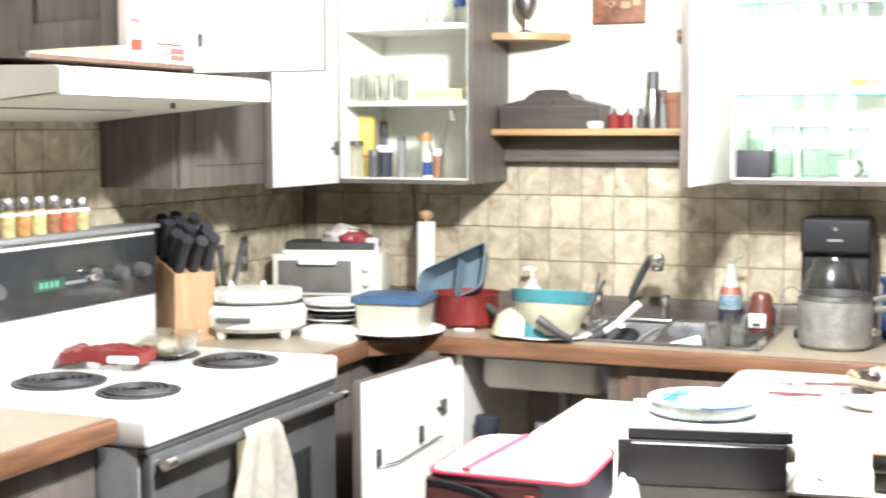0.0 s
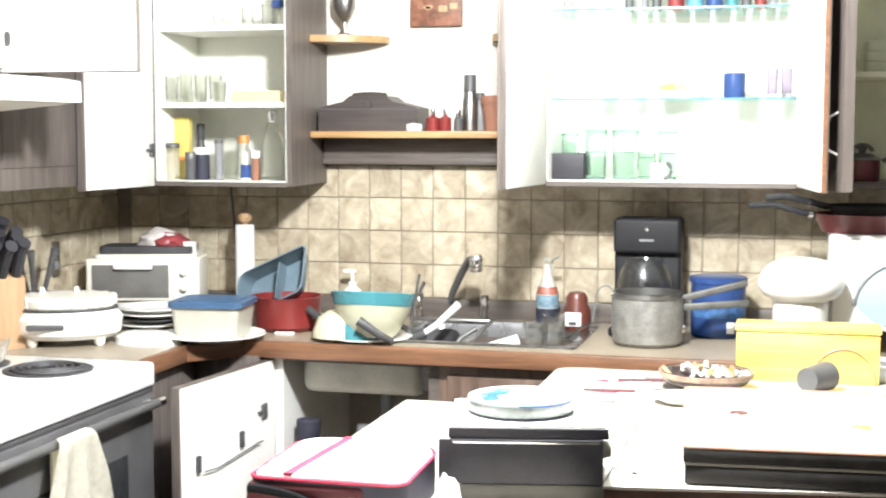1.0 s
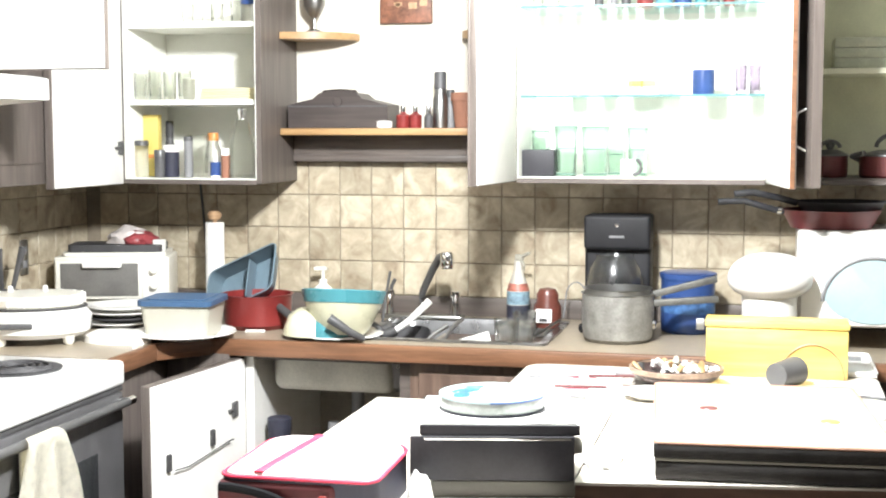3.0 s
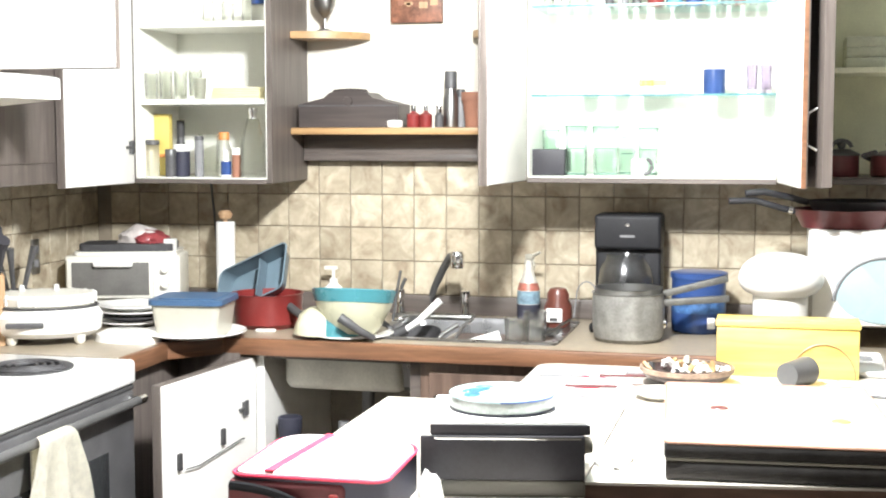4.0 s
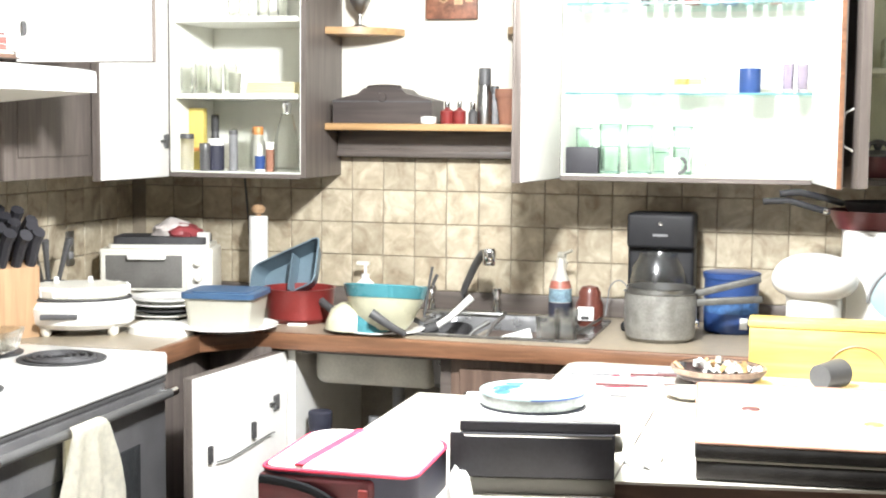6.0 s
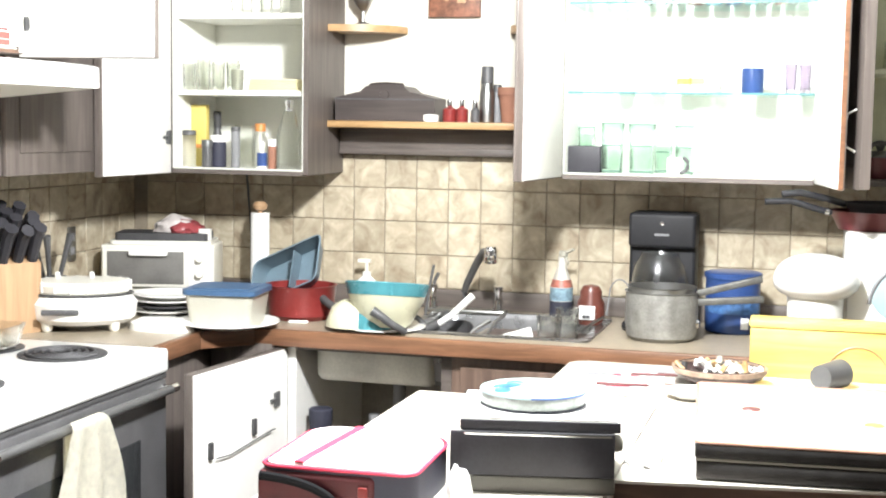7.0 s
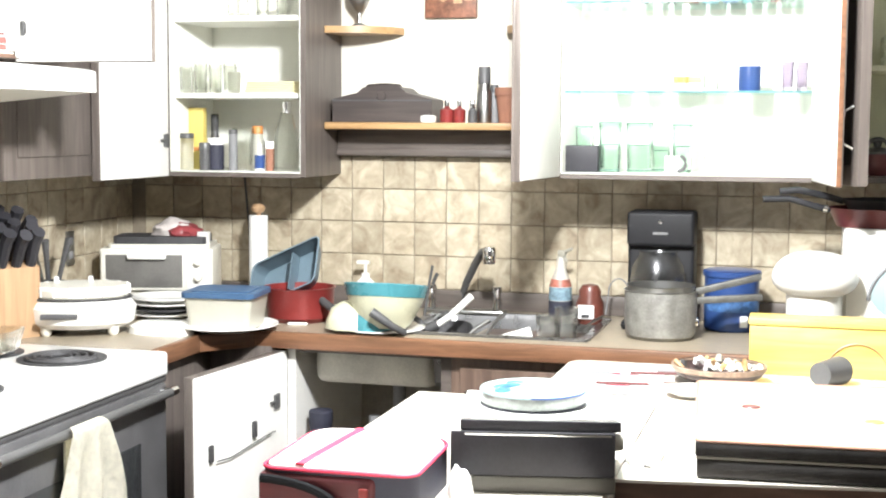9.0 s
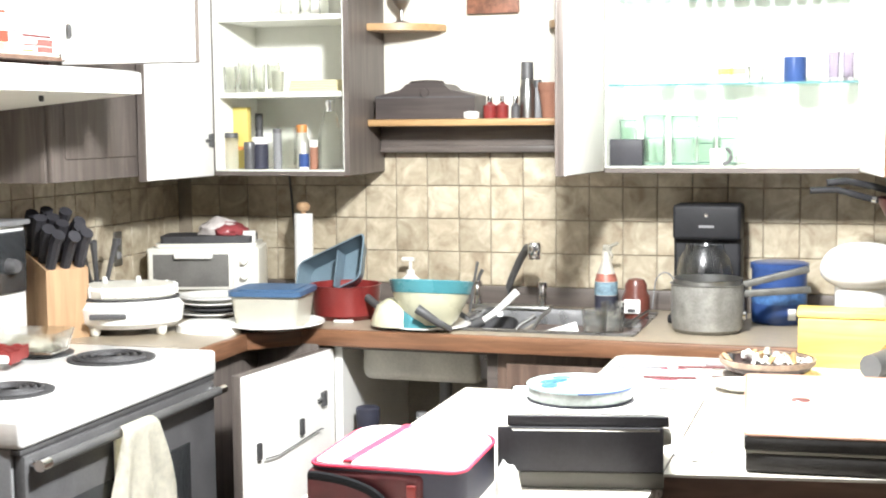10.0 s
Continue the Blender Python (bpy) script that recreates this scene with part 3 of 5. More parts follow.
# ---- sink ----
def sink():
    t = thing("sink", "brushed steel kitchen sink set into the worktop", "sink", -0.882, 3.935, ZC)
    w, d, dep = 0.285, 0.238, 0.165
    b = B()
    def ring(r, x, y, z):
        return [b.verts.new((px, py, z)) for px, py in rounded(-x, x, -y, y, r)]
    rings = [ring(0.03, w, d, 0.001), ring(0.03, w, d, 0.006), ring(0.04, w - 0.025, d - 0.025, 0.006), ring(0.05, w - 0.032, d - 0.032, -0.01), ring(0.06, w - 0.045, d - 0.045, -dep + 0.02), ring(0.05, w - 0.08, d - 0.08, -dep)]
    for a, c in zip(rings, rings[1:]):
        n = len(a)
        for k in range(n):
            b.faces.new((a[k], a[(k + 1) % n], c[(k + 1) % n], c[k]))
    b.faces.new(rings[-1])
    part("basin", b, mat("sink_steel", (0.25, 0.25, 0.255), 0.27, 0.9, var=0.2, fine=400), t)
    part("drain", lathe(B(), [(0.035, 0.001), (0.04, 0.004), (0.02, 0.002), (0, 0.002)], 20, pose(0, 0, -dep)), CHROME, t, "chrome drain ring")
    # second bowl, seen from below through the open cabinet
    s = B()
    box(s, -0.535, -0.165, -0.21, 0.16, -0.165, -0.045, 0.03, 4)
    part("bowl_underside", s, mat("dull_sink_underside", (0.66, 0.64, 0.57), 0.5, scale=9, var=0.25), t, "pale underside of the second bowl")
    p = B()
    tube(p, [(-0.33, -0.02, -0.16), (-0.33, -0.02, -0.30), (-0.32, 0.0, -0.34), (-0.28, 0.05, -0.36), (-0.25, 0.1, -0.33), (-0.25, 0.2, -0.30)], 0.02, 12)
    part("waste_pipe", p, GREY, t, "grey waste pipe")
    f = thing("faucet", "chrome kitchen faucet with a raised spout and two handles", "faucet", -1.075, 4.16, ZC)
    part("base", box(B(), -0.13, 0.14, -0.025, 0.025, 0.0, 0.014, 0.006), STEEL, f)
    s = B()
    tube(s, [(0, 0, 0.02), (0, 0, 0.07), (0.012, -0.012, 0.10), (0.05, -0.05, 0.165), (0.082, -0.09, 0.206), (0.100, -0.105, 0.210)], 0.010, 12, 0.014)
    part("spout", s, GREYMETAL, f, "dark chrome spout")
    part("spray_head", lathe(B(), [(0, -0.030), (0.018, -0.030), (0.021, -0.024), (0.021, 0.012), (0.016, 0.022), (0, 0.025)], 20, pose(0.112, -0.118, 0.204)), CHROME, f)
    for x in (-0.105, 0.11):
        k = lathe(B(), [(0.017, 0.0), (0.014, 0.02), (0.011, 0.05), (0.016, 0.06), (0.016, 0.075), (0, 0.08)], 14, pose(x, 0, 0.015))
        part("tap_handle", k, CHROME, f)
    k = B()
    tube(k, [(0.0, 0.0, 0.0), (0.008, 0, 0.025), (0.018, 0, 0.045)], 0.006, 8)
    ob = part("side_lever", k, GREYMETAL, f)
    ob.location = (-0.105, 0, 0.08)


sink()


# ---- open shelves between the cabinets ----
def shelves():
    t = thing("wall_shelf", "pine shelf board between the two wall cabinets", "shelf", -1.523, 0, 0)
    part("board", box(B(), 0, 0.775, 4.095, YW - 0.004, 1.494, 1.516, 0.003), SHELFWOOD, t)
    part("valance", box(B(), 0, 0.775, YW - 0.05, YW - 0.030, 1.412, 1.493, 0.003), DARKWOODX, t, "dark wooden valance under the shelf")
    part("lower_trim", box(B(), 0, 0.775, YW - 0.056, YW - 0.029, 1.408, 1.430, 0.003), DARKWOODX, t, "dark trim strip")
    for x, s, lab in ((-1.523, 1, "quarter-round pine corner shelf on the cabinet side"), (-0.748, -1, "quarter-round pine corner shelf on the cabinet side")):
        r = 0.165
        pts = [(0, 0), (s * 0.215, 0)] + [(s * 0.215 * math.cos(a), -r * math.sin(a)) for a in np.linspace(0.25, math.pi / 2, 9)]
        if s > 0:
            pts = pts[::-1]
        solid("corner_shelf", prism(B(), [(float(a), float(b)) for a, b in pts], 0, 0.022), SHELFWOOD, lab, "shelf", x, YW - 0.004, 1.799, group="corner shelves")


shelves()


# ---- island tables ----
def table(label, x0, x1, y0, y1, top, edge, z=ZC, r=0.012, slant=0.0):
    """A table with four legs; slant: how far its front edge runs askew, end to end."""
    t = thing("table", label, "table", (x0 + x1) / 2, (y0 + y1) / 2, 0, group="tables")
    w, d = (x1 - x0) / 2, (y1 - y0) / 2
    def outline(inset, front, r):
        pts = rounded(-w + inset, w - inset, -d + front, d - inset, r)
        return [(x, y + (slant * (x + w) / (2 * w) if y < 0 else 0)) for x, y in pts]
    part("tabletop", prism(B(), outline(0.0005, 0.0005, r), z - 0.005, z), top, t, "pale glossy top")
    part("edge", prism(B(), outline(0, 0, r), z - 0.042, z - 0.0055), edge, t)
    part("apron", prism(B(), outline(0.02, 0.006, 0.003), z - 0.12, z - 0.043), WALNUT, t)
    for sx in (-1, 1):
        for sy in (-1, 1):
            x, y = sx * (w - 0.05), sy * (d - 0.05) + (slant if sx > 0 > sy else 0)
            part("leg", box(B(), x - 0.025, x + 0.025, y - 0.025, y + 0.025, 0, z - 0.12, 0.004), DARKWOOD, t)
    return t


TABLETOP = mat("pale_tabletop", (0.64, 0.60, 0.53), 0.25, scale=6, var=0.06, bump=0.02, coat=0.3)
table("pale-topped narrow table with dark legs, under the bag and printer", -0.852, -0.3185, 1.55, 2.900, TABLETOP, TABLETOP, r=0.003)
table("pale-topped wooden table with a brown edge", -0.316, 0.55, 2.262, 2.903, TABLETOP, WALNUT, r=0.003, slant=0.136)
table("white-topped table with rounded corners, against the worktop", -0.595, 0.262, 2.905, 3.42, TABLETOP, BLACKMATT, r=0.05)


# ---- small things: builders ----
def jar(name, label, category, x, y, z, r, h, body, lid=None, lid_h=0.02, neck=1.0, group="", seg=20):
    t = thing(name, label, category, x, y, z, group=group)
    prof = [(0, 0), (r * 0.94, 0), (r, 0.006), (r, h * 0.72), (r * neck, h * 0.86), (r * neck, h)]
    part("body", lathe(B(), prof + [(0, h)], seg), body, t)
    if lid:
        k = r * neck * 1.06
        part("lid", lathe(B(), [(k, h - 0.004), (k, h + lid_h - 0.003), (k * 0.9, h + lid_h), (0, h + lid_h)], seg), lid, t)
    return t


def tumbler(label, x, y, z, r, h, material=None, group="glasses", taper=0.85, seg=20):
    """A fluted tumbler with a heavy base."""
    b = lathe(B(), [(0, 0), (r * taper, 0), (r * taper * 1.01, 0.004), (r, h), (r - 0.004, h), (r * taper - 0.004, 0.012), (0, 0.012)], seg)
    for v in b.verts:
        a = math.atan2(v.co.y, v.co.x)
        k = 1 - 0.05 * (round(a / (2 * math.pi) * seg) % 2)
        v.co.x, v.co.y = v.co.x * k, v.co.y * k
    return solid("drinking_glass", b, material or GLASS, label, "glass", x, y, z, group=group)


def carton(name, label, category, x, y, z, w, d, h, body, stripe=None, rz=0, band=(0.35, 0.6), group=""):
    t = thing(name, label, category, x, y, z, rz, group)
    part("body", box(B(), -w / 2, w / 2, -d / 2, d / 2, 0, h, 0.002), body, t)
    if stripe:
        part("print", box(B(), -w / 2 + 0.004, w / 2 - 0.004, -d / 2 - 0.0012, -d / 2 + 0.001, h * band[0], h * band[1]), stripe, t, "printed band")
    return t


def bowl(name, label, x, y, z, r, h, inner, outer, foot=0.5, rim=None, category="bowl", th=0.004):
    t = thing(name, label, category, x, y, z)
    n = 8
    prof = [(0, 0), (r * foot, 0)] + [(r * (foot + (1 - foot) * math.sin(k / n * math.pi / 2)), h * (1 - math.cos(k / n * math.pi / 2)) * 0.92 + h * 0.08) for k in range(1, n + 1)]
    part("body", lathe(B(), prof + [(r - th, h)] + [(max(0.001, p[0] - th), p[1] + th) for p in prof[:0:-1]] + [(0, th)], 36), outer, t)
    if rim:
        part("rim", lathe(B(), [(r * 0.975, h * 0.70), (r + 0.002, h * 0.80), (r + 0.003, h + 0.002), (r - th - 0.001, h + 0.002), (r - th - 0.001, h * 0.8)], 36), rim, t, "coloured rim")
    return t


def plate(label, x, y, z, r, material=None, group="plates", h=0.018, tilt=None):
    b = lathe(B(), [(0, 0), (r * 0.6, 0), (r * 0.66, 0.004), (r, h - 0.004), (r, h), (r * 0.66, 0.008), (r * 0.6, 0.005), (0, 0.005)], 36)
    ob = solid("plate", b, material or CHINA, label, "plate", x, y, z, group=group)
    if tilt is not None:
        ob.matrix_world = tilt
    return ob


CREAMPLATE = mat("pale_yellow_glaze", (0.66, 0.60, 0.36), 0.3, var=0.06)
# ---- in the corner wall cabinet ----
Z1, Z2, Z3 = 1.3600, 1.606, 1.846
jar("storage_jar", "tall clear plastic jar with a dark lid", "jar", -1.968, 4.02, Z1, 0.022, 0.105, FROSTED, BLACK, 0.012)
carton("food_box", "yellow cardboard food box on the cabinet floor", "box", -1.957, 4.08, Z1, 0.052, 0.03, 0.20, YELLOW, ORANGE, band=(0.30, 0.36))
jar("bottle", "black plastic bottle in the cabinet", "bottle", -1.924, 4.14, Z1, 0.020, 0.13, BLACK, BLACKMATT, 0.05, 0.6)
jar("spice_jar", "small dark spice jar", "jar", -1.895, 4.0, Z1, 0.017, 0.07, BLACK, GREYMETAL, 0.018)
jar("tin_can", "navy blue tin with a white lid", "tin", -1.870, 4.03, Z1, 0.026, 0.085, NAVY, CHINA, 0.018)
jar("tin_can", "dark grey narrow tin", "tin", -1.805, 4.02, Z1, 0.014, 0.12, GREY, BLACK, 0.01)
tumbler("tall clear glass pitcher beside the tins", -1.805, 4.10, Z1, 0.036, 0.135, GLASS)
jar("bottle", "clear bottle with an orange cap", "bottle", -1.767, 4.13, Z1, 0.024, 0.12, FROSTED, ORANGE, 0.022, 0.7)
jar("bottle", "small white bottle with a blue label", "bottle", -1.701, 3.99, Z1, 0.016, 0.055, CHINA, CHINA, 0.03, 0.45)
part("label", lathe(B(), [(0.0166, 0.008), (0.0166, 0.05)], 20), BLUE, bpy.data.objects["bottle.002"], "blue label")
jar("spice_jar", "small reddish spice jar with a white cap", "jar", -1.669, 4.0, Z1, 0.015, 0.075, TERRACOTTA, CHINA, 0.018)
t = thing("decanter", "tall square glass decanter with a metal stopper", "decanter", -1.621, 4.02, Z1, 12)
b = B()
for (w0, z0), (w1, z1) in zip(((0.036, 0), (0.034, 0.11)), ((0.034, 0.11), (0.016, 0.185))):
    lo = [b.verts.new((sx * w0, sy * w0, z0)) for sx, sy in ((-1, -1), (1, -1), (1, 1), (-1, 1))]
    hi = [b.verts.new((sx * w1, sy * w1, z1)) for sx, sy in ((-1, -1), (1, -1), (1, 1), (-1, 1))]
    for k in range(4):
        b.faces.new((lo[k], lo[(k + 1) % 4], hi[(k + 1) % 4], hi[k]))
bmesh.ops.remove_doubles(b, verts=b.verts, dist=0.0005)
part("body", b, GLASS, t)
part("stopper", lathe(B(), [(0.014, 0.183), (0.012, 0.195), (0.016, 0.205), (0.014, 0.218), (0, 0.222)], 16), CHROME, t, "chrome stopper")
for k in range(7):
    tumbler("clear ribbed drinking glass on the middle shelf", -1.962 + 0.0255 * k, 4.01 + 0.052 * (k % 2), Z2, 0.0225, 0.085 + 0.006 * (k % 3))
tumbler("clear drinking glass with a dark edge", -1.79, 4.0, Z2, 0.021, 0.065, FROSTED)
for k in range(5):
    solid("square_plate", box(B(), -0.10 + 0.002 * k, 0.10, -0.06, 0.06, 0, 0.007, 0.002), CREAMPLATE, "pale yellow square plate in a stack", "plate", -1.665, 4.08, Z2 + 0.0075 * k, group="square plates")
for k in range(4):
    tumbler("clear stemless glass on the top shelf", -1.80 + 0.05 * k, 4.02 + 0.04 * (k % 2), Z3, 0.022, 0.06 + 0.012 * (k % 2))
jar("tin_can", "blue lidded jar on the top shelf", "jar", -1.60, 4.05, Z3, 0.03, 0.06, FROSTED, BLUE, 0.02)

# ---- open shelves ----
t = thing("wooden_box", "dark wooden bread box with a curved carved lid", "box", -1.337, 4.185, 1.517)
w = 0.165
b = B()
pts = [(-w, 0), (w, 0), (w, 0.072)] + [(w - 2 * w * k / 16, 0.072 + 0.028 * math.sin(math.pi * k / 16) + (0.014 if 5 <= k <= 11 else 0)) for k in range(1, 16)] + [(-w, 0.072)]
lo = [b.verts.new((x, -0.07, z)) for x, z in pts]
hi = [b.verts.new((x, 0.07, z)) for x, z in pts]
b.faces.new(lo)
b.faces.new(hi[::-1])
for k in range(len(pts)):
    b.faces.new((lo[k], lo[(k + 1) % len(pts)], hi[(k + 1) % len(pts)], hi[k]))
part("body", b, BOXWOOD, t)
part("lid_line", box(B(), -w - 0.001, w + 0.001, -0.073, -0.069, 0.066, 0.071), BLACK, t, "dark lid gap")
for k in range(9):
    part("carved_bead", lathe(B(), [(0.012, -0.004), (0.012, 0.002), (0.007, 0.008), (0, 0.010)], 12, pose(-0.048 + 0.012 * k, -0.045, 0.111 + 0.003 * math.sin(math.pi * k / 8))), BOXWOOD, t)
part("clasp", lathe(B(), [(0, 0.006), (0.014, 0.005), (0.016, 0)], 14, pose(0, -0.07, 0.082, 90, 0, 0)), BOXWOOD, t, "small carved boss")
jar("salt_shaker", "small glass shaker with a metal top", "shaker", -1.241, 4.13, 1.517, 0.011, 0.022, GLASS, CHROME, 0.010)
jar("candle_jar", "white candle in a squat glass", "candle", -1.187, 4.13, 1.517, 0.026, 0.028, CHINA, CHROME, 0.008, 0.5)
for px, r in ((700, 0.022), (724, 0.020)):
    jar("candle_jar", "red glass candle jar with a metal top", "candle", {700: -1.131, 724: -1.091}[px], 4.15, 1.517, r, 0.055, RED, CHROME, 0.016, 0.35, "red candles")
jar("bottle", "small dark bottle on the shelf", "bottle", -1.043, 4.13, 1.517, 0.014, 0.05, BLACK, CHROME, 0.02, 0.6)
t = jar("thermos", "tall steel vacuum flask with a black cup", "flask", -1.015, 4.17, 1.517, 0.024, 0.125, STEEL, BLACK, 0.05, 0.75)
jar("bottle", "grey bottle with a dark cap beside the flask", "bottle", -0.992, 4.21, 1.517, 0.016, 0.10, GREY, BLACK, 0.02, 0.8)
solid("plant_pot", lathe(B(), [(0, 0), (0.032, 0), (0.042, 0.085), (0.046, 0.085), (0.046, 0.11), (0.038, 0.11), (0.03, 0.01), (0, 0.01)], 24), TERRACOTTA, "empty terracotta plant pot", "plant pot", -0.939, 4.19, 1.517)
solid("goblet", lathe(B(), [(0, 0), (0.03, 0.0), (0.028, 0.005), (0.006, 0.012), (0.006, 0.045), (0.02, 0.06), (0.034, 0.085), (0.036, 0.12), (0.032, 0.14), (0.030, 0.139), (0.032, 0.11), (0.02, 0.065), (0, 0.06)], 24), STEEL, "tarnished pewter goblet on the corner shelf", "goblet", -1.437, 4.19, 1.822)
t = thing("picture", "square brown and copper abstract picture", "picture", -1.148, YW - 0.002, 1.852)
part("canvas", box(B(), -0.085, 0.085, -0.022, 0, 0, 0.17, 0.002), PICTURE, t)
for k in range(14):
    a = random.uniform(-0.07, 0.06)
    c = random.uniform(0.01, 0.15)
    part("paint_patch", box(B(), a, a + random.uniform(0.01, 0.03), -0.0232, -0.0218, c, c + random.uniform(0.008, 0.02)), random.choice((TERRACOTTA, SHELFWOOD, BLOCKWOOD)), t)

# ---- in the wide wall cabinet ----
Y1, Y2, Y3 = 1.3730, 1.613, 1.873
carton("storage_box", "black plastic box in the wall cabinet", "box", -0.686, 4.05, Y1, 0.12, 0.10, 0.078, COFFEEBLACK)
# Dark green rings drawn on for the outlines that refraction gives the glasses
GLASSLINE = mat("dark_glass_outline", (0.13, 0.23, 0.18), 0.15, var=0.3)
for px, py, r, h in ((985, 4.03, 0.035, 0.148), (1045, 4.05, 0.042, 0.146), (1078, 4.14, 0.030, 0.115), (1112, 4.07, 0.031, 0.142), (938, 4.17, 0.028, 0.135)):
    g = tumbler("green tinted drinking glass", {985: -0.595, 1045: -0.510, 1078: -0.456, 1112: -0.386, 938: -0.696}[px], py, Y1, r, h, GREENGLASS, "green glasses")
    for name, z, k in (("rim", h - 0.001, 0.975), ("base_ring", 0.006, 0.83), ("band", h * 0.55, 0.91)):
        part(name, tube(B(), [(r * k * math.cos(a), r * k * math.sin(a), z) for a in np.linspace(0, 2 * math.pi, 25)], 0.0017 if name != "base_ring" else 0.0028, 6), GLASSLINE, g, "dark ring for the refracted outline")
t = thing("mug", "small black and white mug among the glasses", "mug", -0.405, 3.985, Y1)
part("body", lathe(B(), [(0, 0), (0.02, 0), (0.023, 0.01), (0.023, 0.05), (0.02, 0.05), (0.02, 0.008), (0, 0.008)], 20), CHINA, t)
h = B()
tube(h, [(0.020 + 0.019 * math.sin(a), -0.012, 0.030 + 0.022 * math.cos(a)) for a in np.linspace(0.2, math.pi + 0.3, 10)], 0.0055, 8)
part("handle", h, BLACK, t, "black handle")
for x in (0, 1, 2):
    tumbler("clear low glass in the wall cabinet", -0.30 + 0.075 * x, 4.10, Y1, 0.028, 0.05 + 0.015 * (x % 2), GLASS)
t = jar("measuring_cup", "blue plastic measuring cup on the middle shelf", "cup", -0.196, 4.06, Y2, 0.032, 0.072, BLUE)
h = B()
tube(h, [(-0.03, 0, 0.06), (-0.055, 0, 0.064), (-0.06, 0, 0.05)], 0.005, 6)
part("spout", h, CHINA, t, "white spout")
for px in (0, 1):
    tumbler("mauve tinted drinking glass", -0.089 + 0.04 * px, 4.06 + 0.02 * px, Y2, 0.018, 0.085, glass("mauve_glass_%d" % px, (0.60, 0.54, 0.64), 0.1, 0.2))
for k in range(4):
    tumbler("clear glass on the middle shelf", -0.58 + 0.09 * k, 4.12, Y2, 0.026, 0.05, GLASS)
carton("food_box", "pale yellow food carton on the middle shelf", "box", -0.38, 4.15, Y2, 0.09, 0.05, 0.075, PAPER, YELLOW)
for k, (c, w) in enumerate(((BLACK, 0.028), (GREY, 0.022), (BLACK, 0.028), (RED, 0.05), (CARDBLUE, 0.05), (BLUE, 0.05), (TEAL, 0.035), (BLACK, 0.03), (RED, 0.035), (GREY, 0.03))):
    xs = (-0.50, -0.455, -0.42, -0.365, -0.31, -0.255, -0.205, -0.165, -0.125, -0.09)[k]
    jar("tin_can", "food tin on the top cabinet shelf", "tin", xs * 1.025, 4.12, Y3, w / 2, 0.10, c, GREYMETAL, 0.004, group="food tins")
for k in range(3):
    tumbler("clear glass on the top shelf", -0.68 + 0.05 * k, 4.02, Y3, 0.018, 0.09, GLASS)

# ---- in the pot cabinet ----
for x, r in ((0.165, 0.05), (0.345, 0.10)):
    t = thing("saucepan", "red enamel saucepan darkened for the cabinet's shade, with a black handle", "saucepan", x, 4.06, 1.375, group="red pans")
    # Maroon instead of red: the shade inside the cabinet put into the colour
    part("body", lathe(B(), [(0, 0), (r * 0.95, 0), (r, 0.006), (r, 0.06), (r - 0.003, 0.06), (r - 0.004, 0.006), (0, 0.005)], 28), MAROON, t)
    part("lid", lathe(B(), [(r + 0.003, 0.06), (r + 0.002, 0.065), (r * 0.5, 0.078), (0, 0.08)], 28), GREYMETAL, t, "dark metal lid")
    arch = B()
    tube(arch, [(r * 0.55 * math.cos(a), -0.01, 0.082 + r * 0.42 * math.sin(a)) for a in np.linspace(0.1, math.pi - 0.1, 12)], 0.006, 8)
    part("lid_handle", arch, BLACK, t, "black arched lid handle")
    part("knob", lathe(B(), [(0.008, 0.079), (0.014, 0.094), (0.01, 0.1), (0, 0.1)], 14), BLACK, t)
    h = B()
    tube(h, [(-r, -0.0, 0.05), (-r - 0.02, -0.03, 0.06), (-r + 0.01, -0.07, 0.07)], 0.008, 8)
    part("handle", h, BLACK, t, "black handle")
PALEDISH = mat("pale_green_dish", (0.52, 0.54, 0.42), 0.35, scale=14, var=0.25)
for k in range(3):
    solid("baking_tray", box(B(), -0.17, 0.17 - 0.02 * k, -0.1, 0.1, 0, 0.028, 0.003), PALEDISH, "flat pale green dish in a stack on the shelf", "dish", 0.34, 4.12, 1.684 + 0.029 * k, group="baking trays")

# ---- on the worktop: coffee corner ----
DARKCASE = mat("matt_black_case", (0.013, 0.013, 0.015), 0.55, var=0.3, spec=0.3)
t = thing("coffee_maker", "black drip coffee maker with a glass jug", "coffee maker", -0.445, 4.10, ZC)
part("base", box(B(), -0.10, 0.10, -0.14, 0.10, 0, 0.03, 0.012, 3), DARKCASE, t)
part("column", box(B(), -0.0995, 0.0995, -0.005, 0.10, 0.03, 0.25, 0.012, 3), DARKCASE, t)
part("head", box(B(), -0.10, 0.10, -0.035, 0.105, 0.240, 0.345, 0.012, 4), DARKCASE, t)
part("filter_basket", lathe(B(), [(0, 0.238), (0.05, 0.238), (0.06, 0.2395), (0, 0.241)], 24, pose(0, 0.03, 0)), BLACKMATT, t)
part("badge", box(B(), -0.022, 0.022, -0.0375, -0.0345, 0.277, 0.284), GREY, t, "grey badge bar")
part("button", lathe(B(), [(0, 0.004), (0.006, 0.003), (0.007, 0)], 12, pose(0, -0.0345, 0.315, 90, 0, 0)), CHROME, t)
j = part("jug", lathe(B(), [(0, 0.032), (0.068, 0.032), (0.080, 0.08), (0.083, 0.14), (0.074, 0.19), (0.055, 0.221), (0.058, 0.230), (0.055, 0.230), (0.052, 0.221), (0.071, 0.189), (0.080, 0.14), (0.077, 0.08), (0.065, 0.036), (0, 0.036)], 28, pose(0, -0.07, 0)), JUGGLASS, t, "clear glass jug")
h = B()
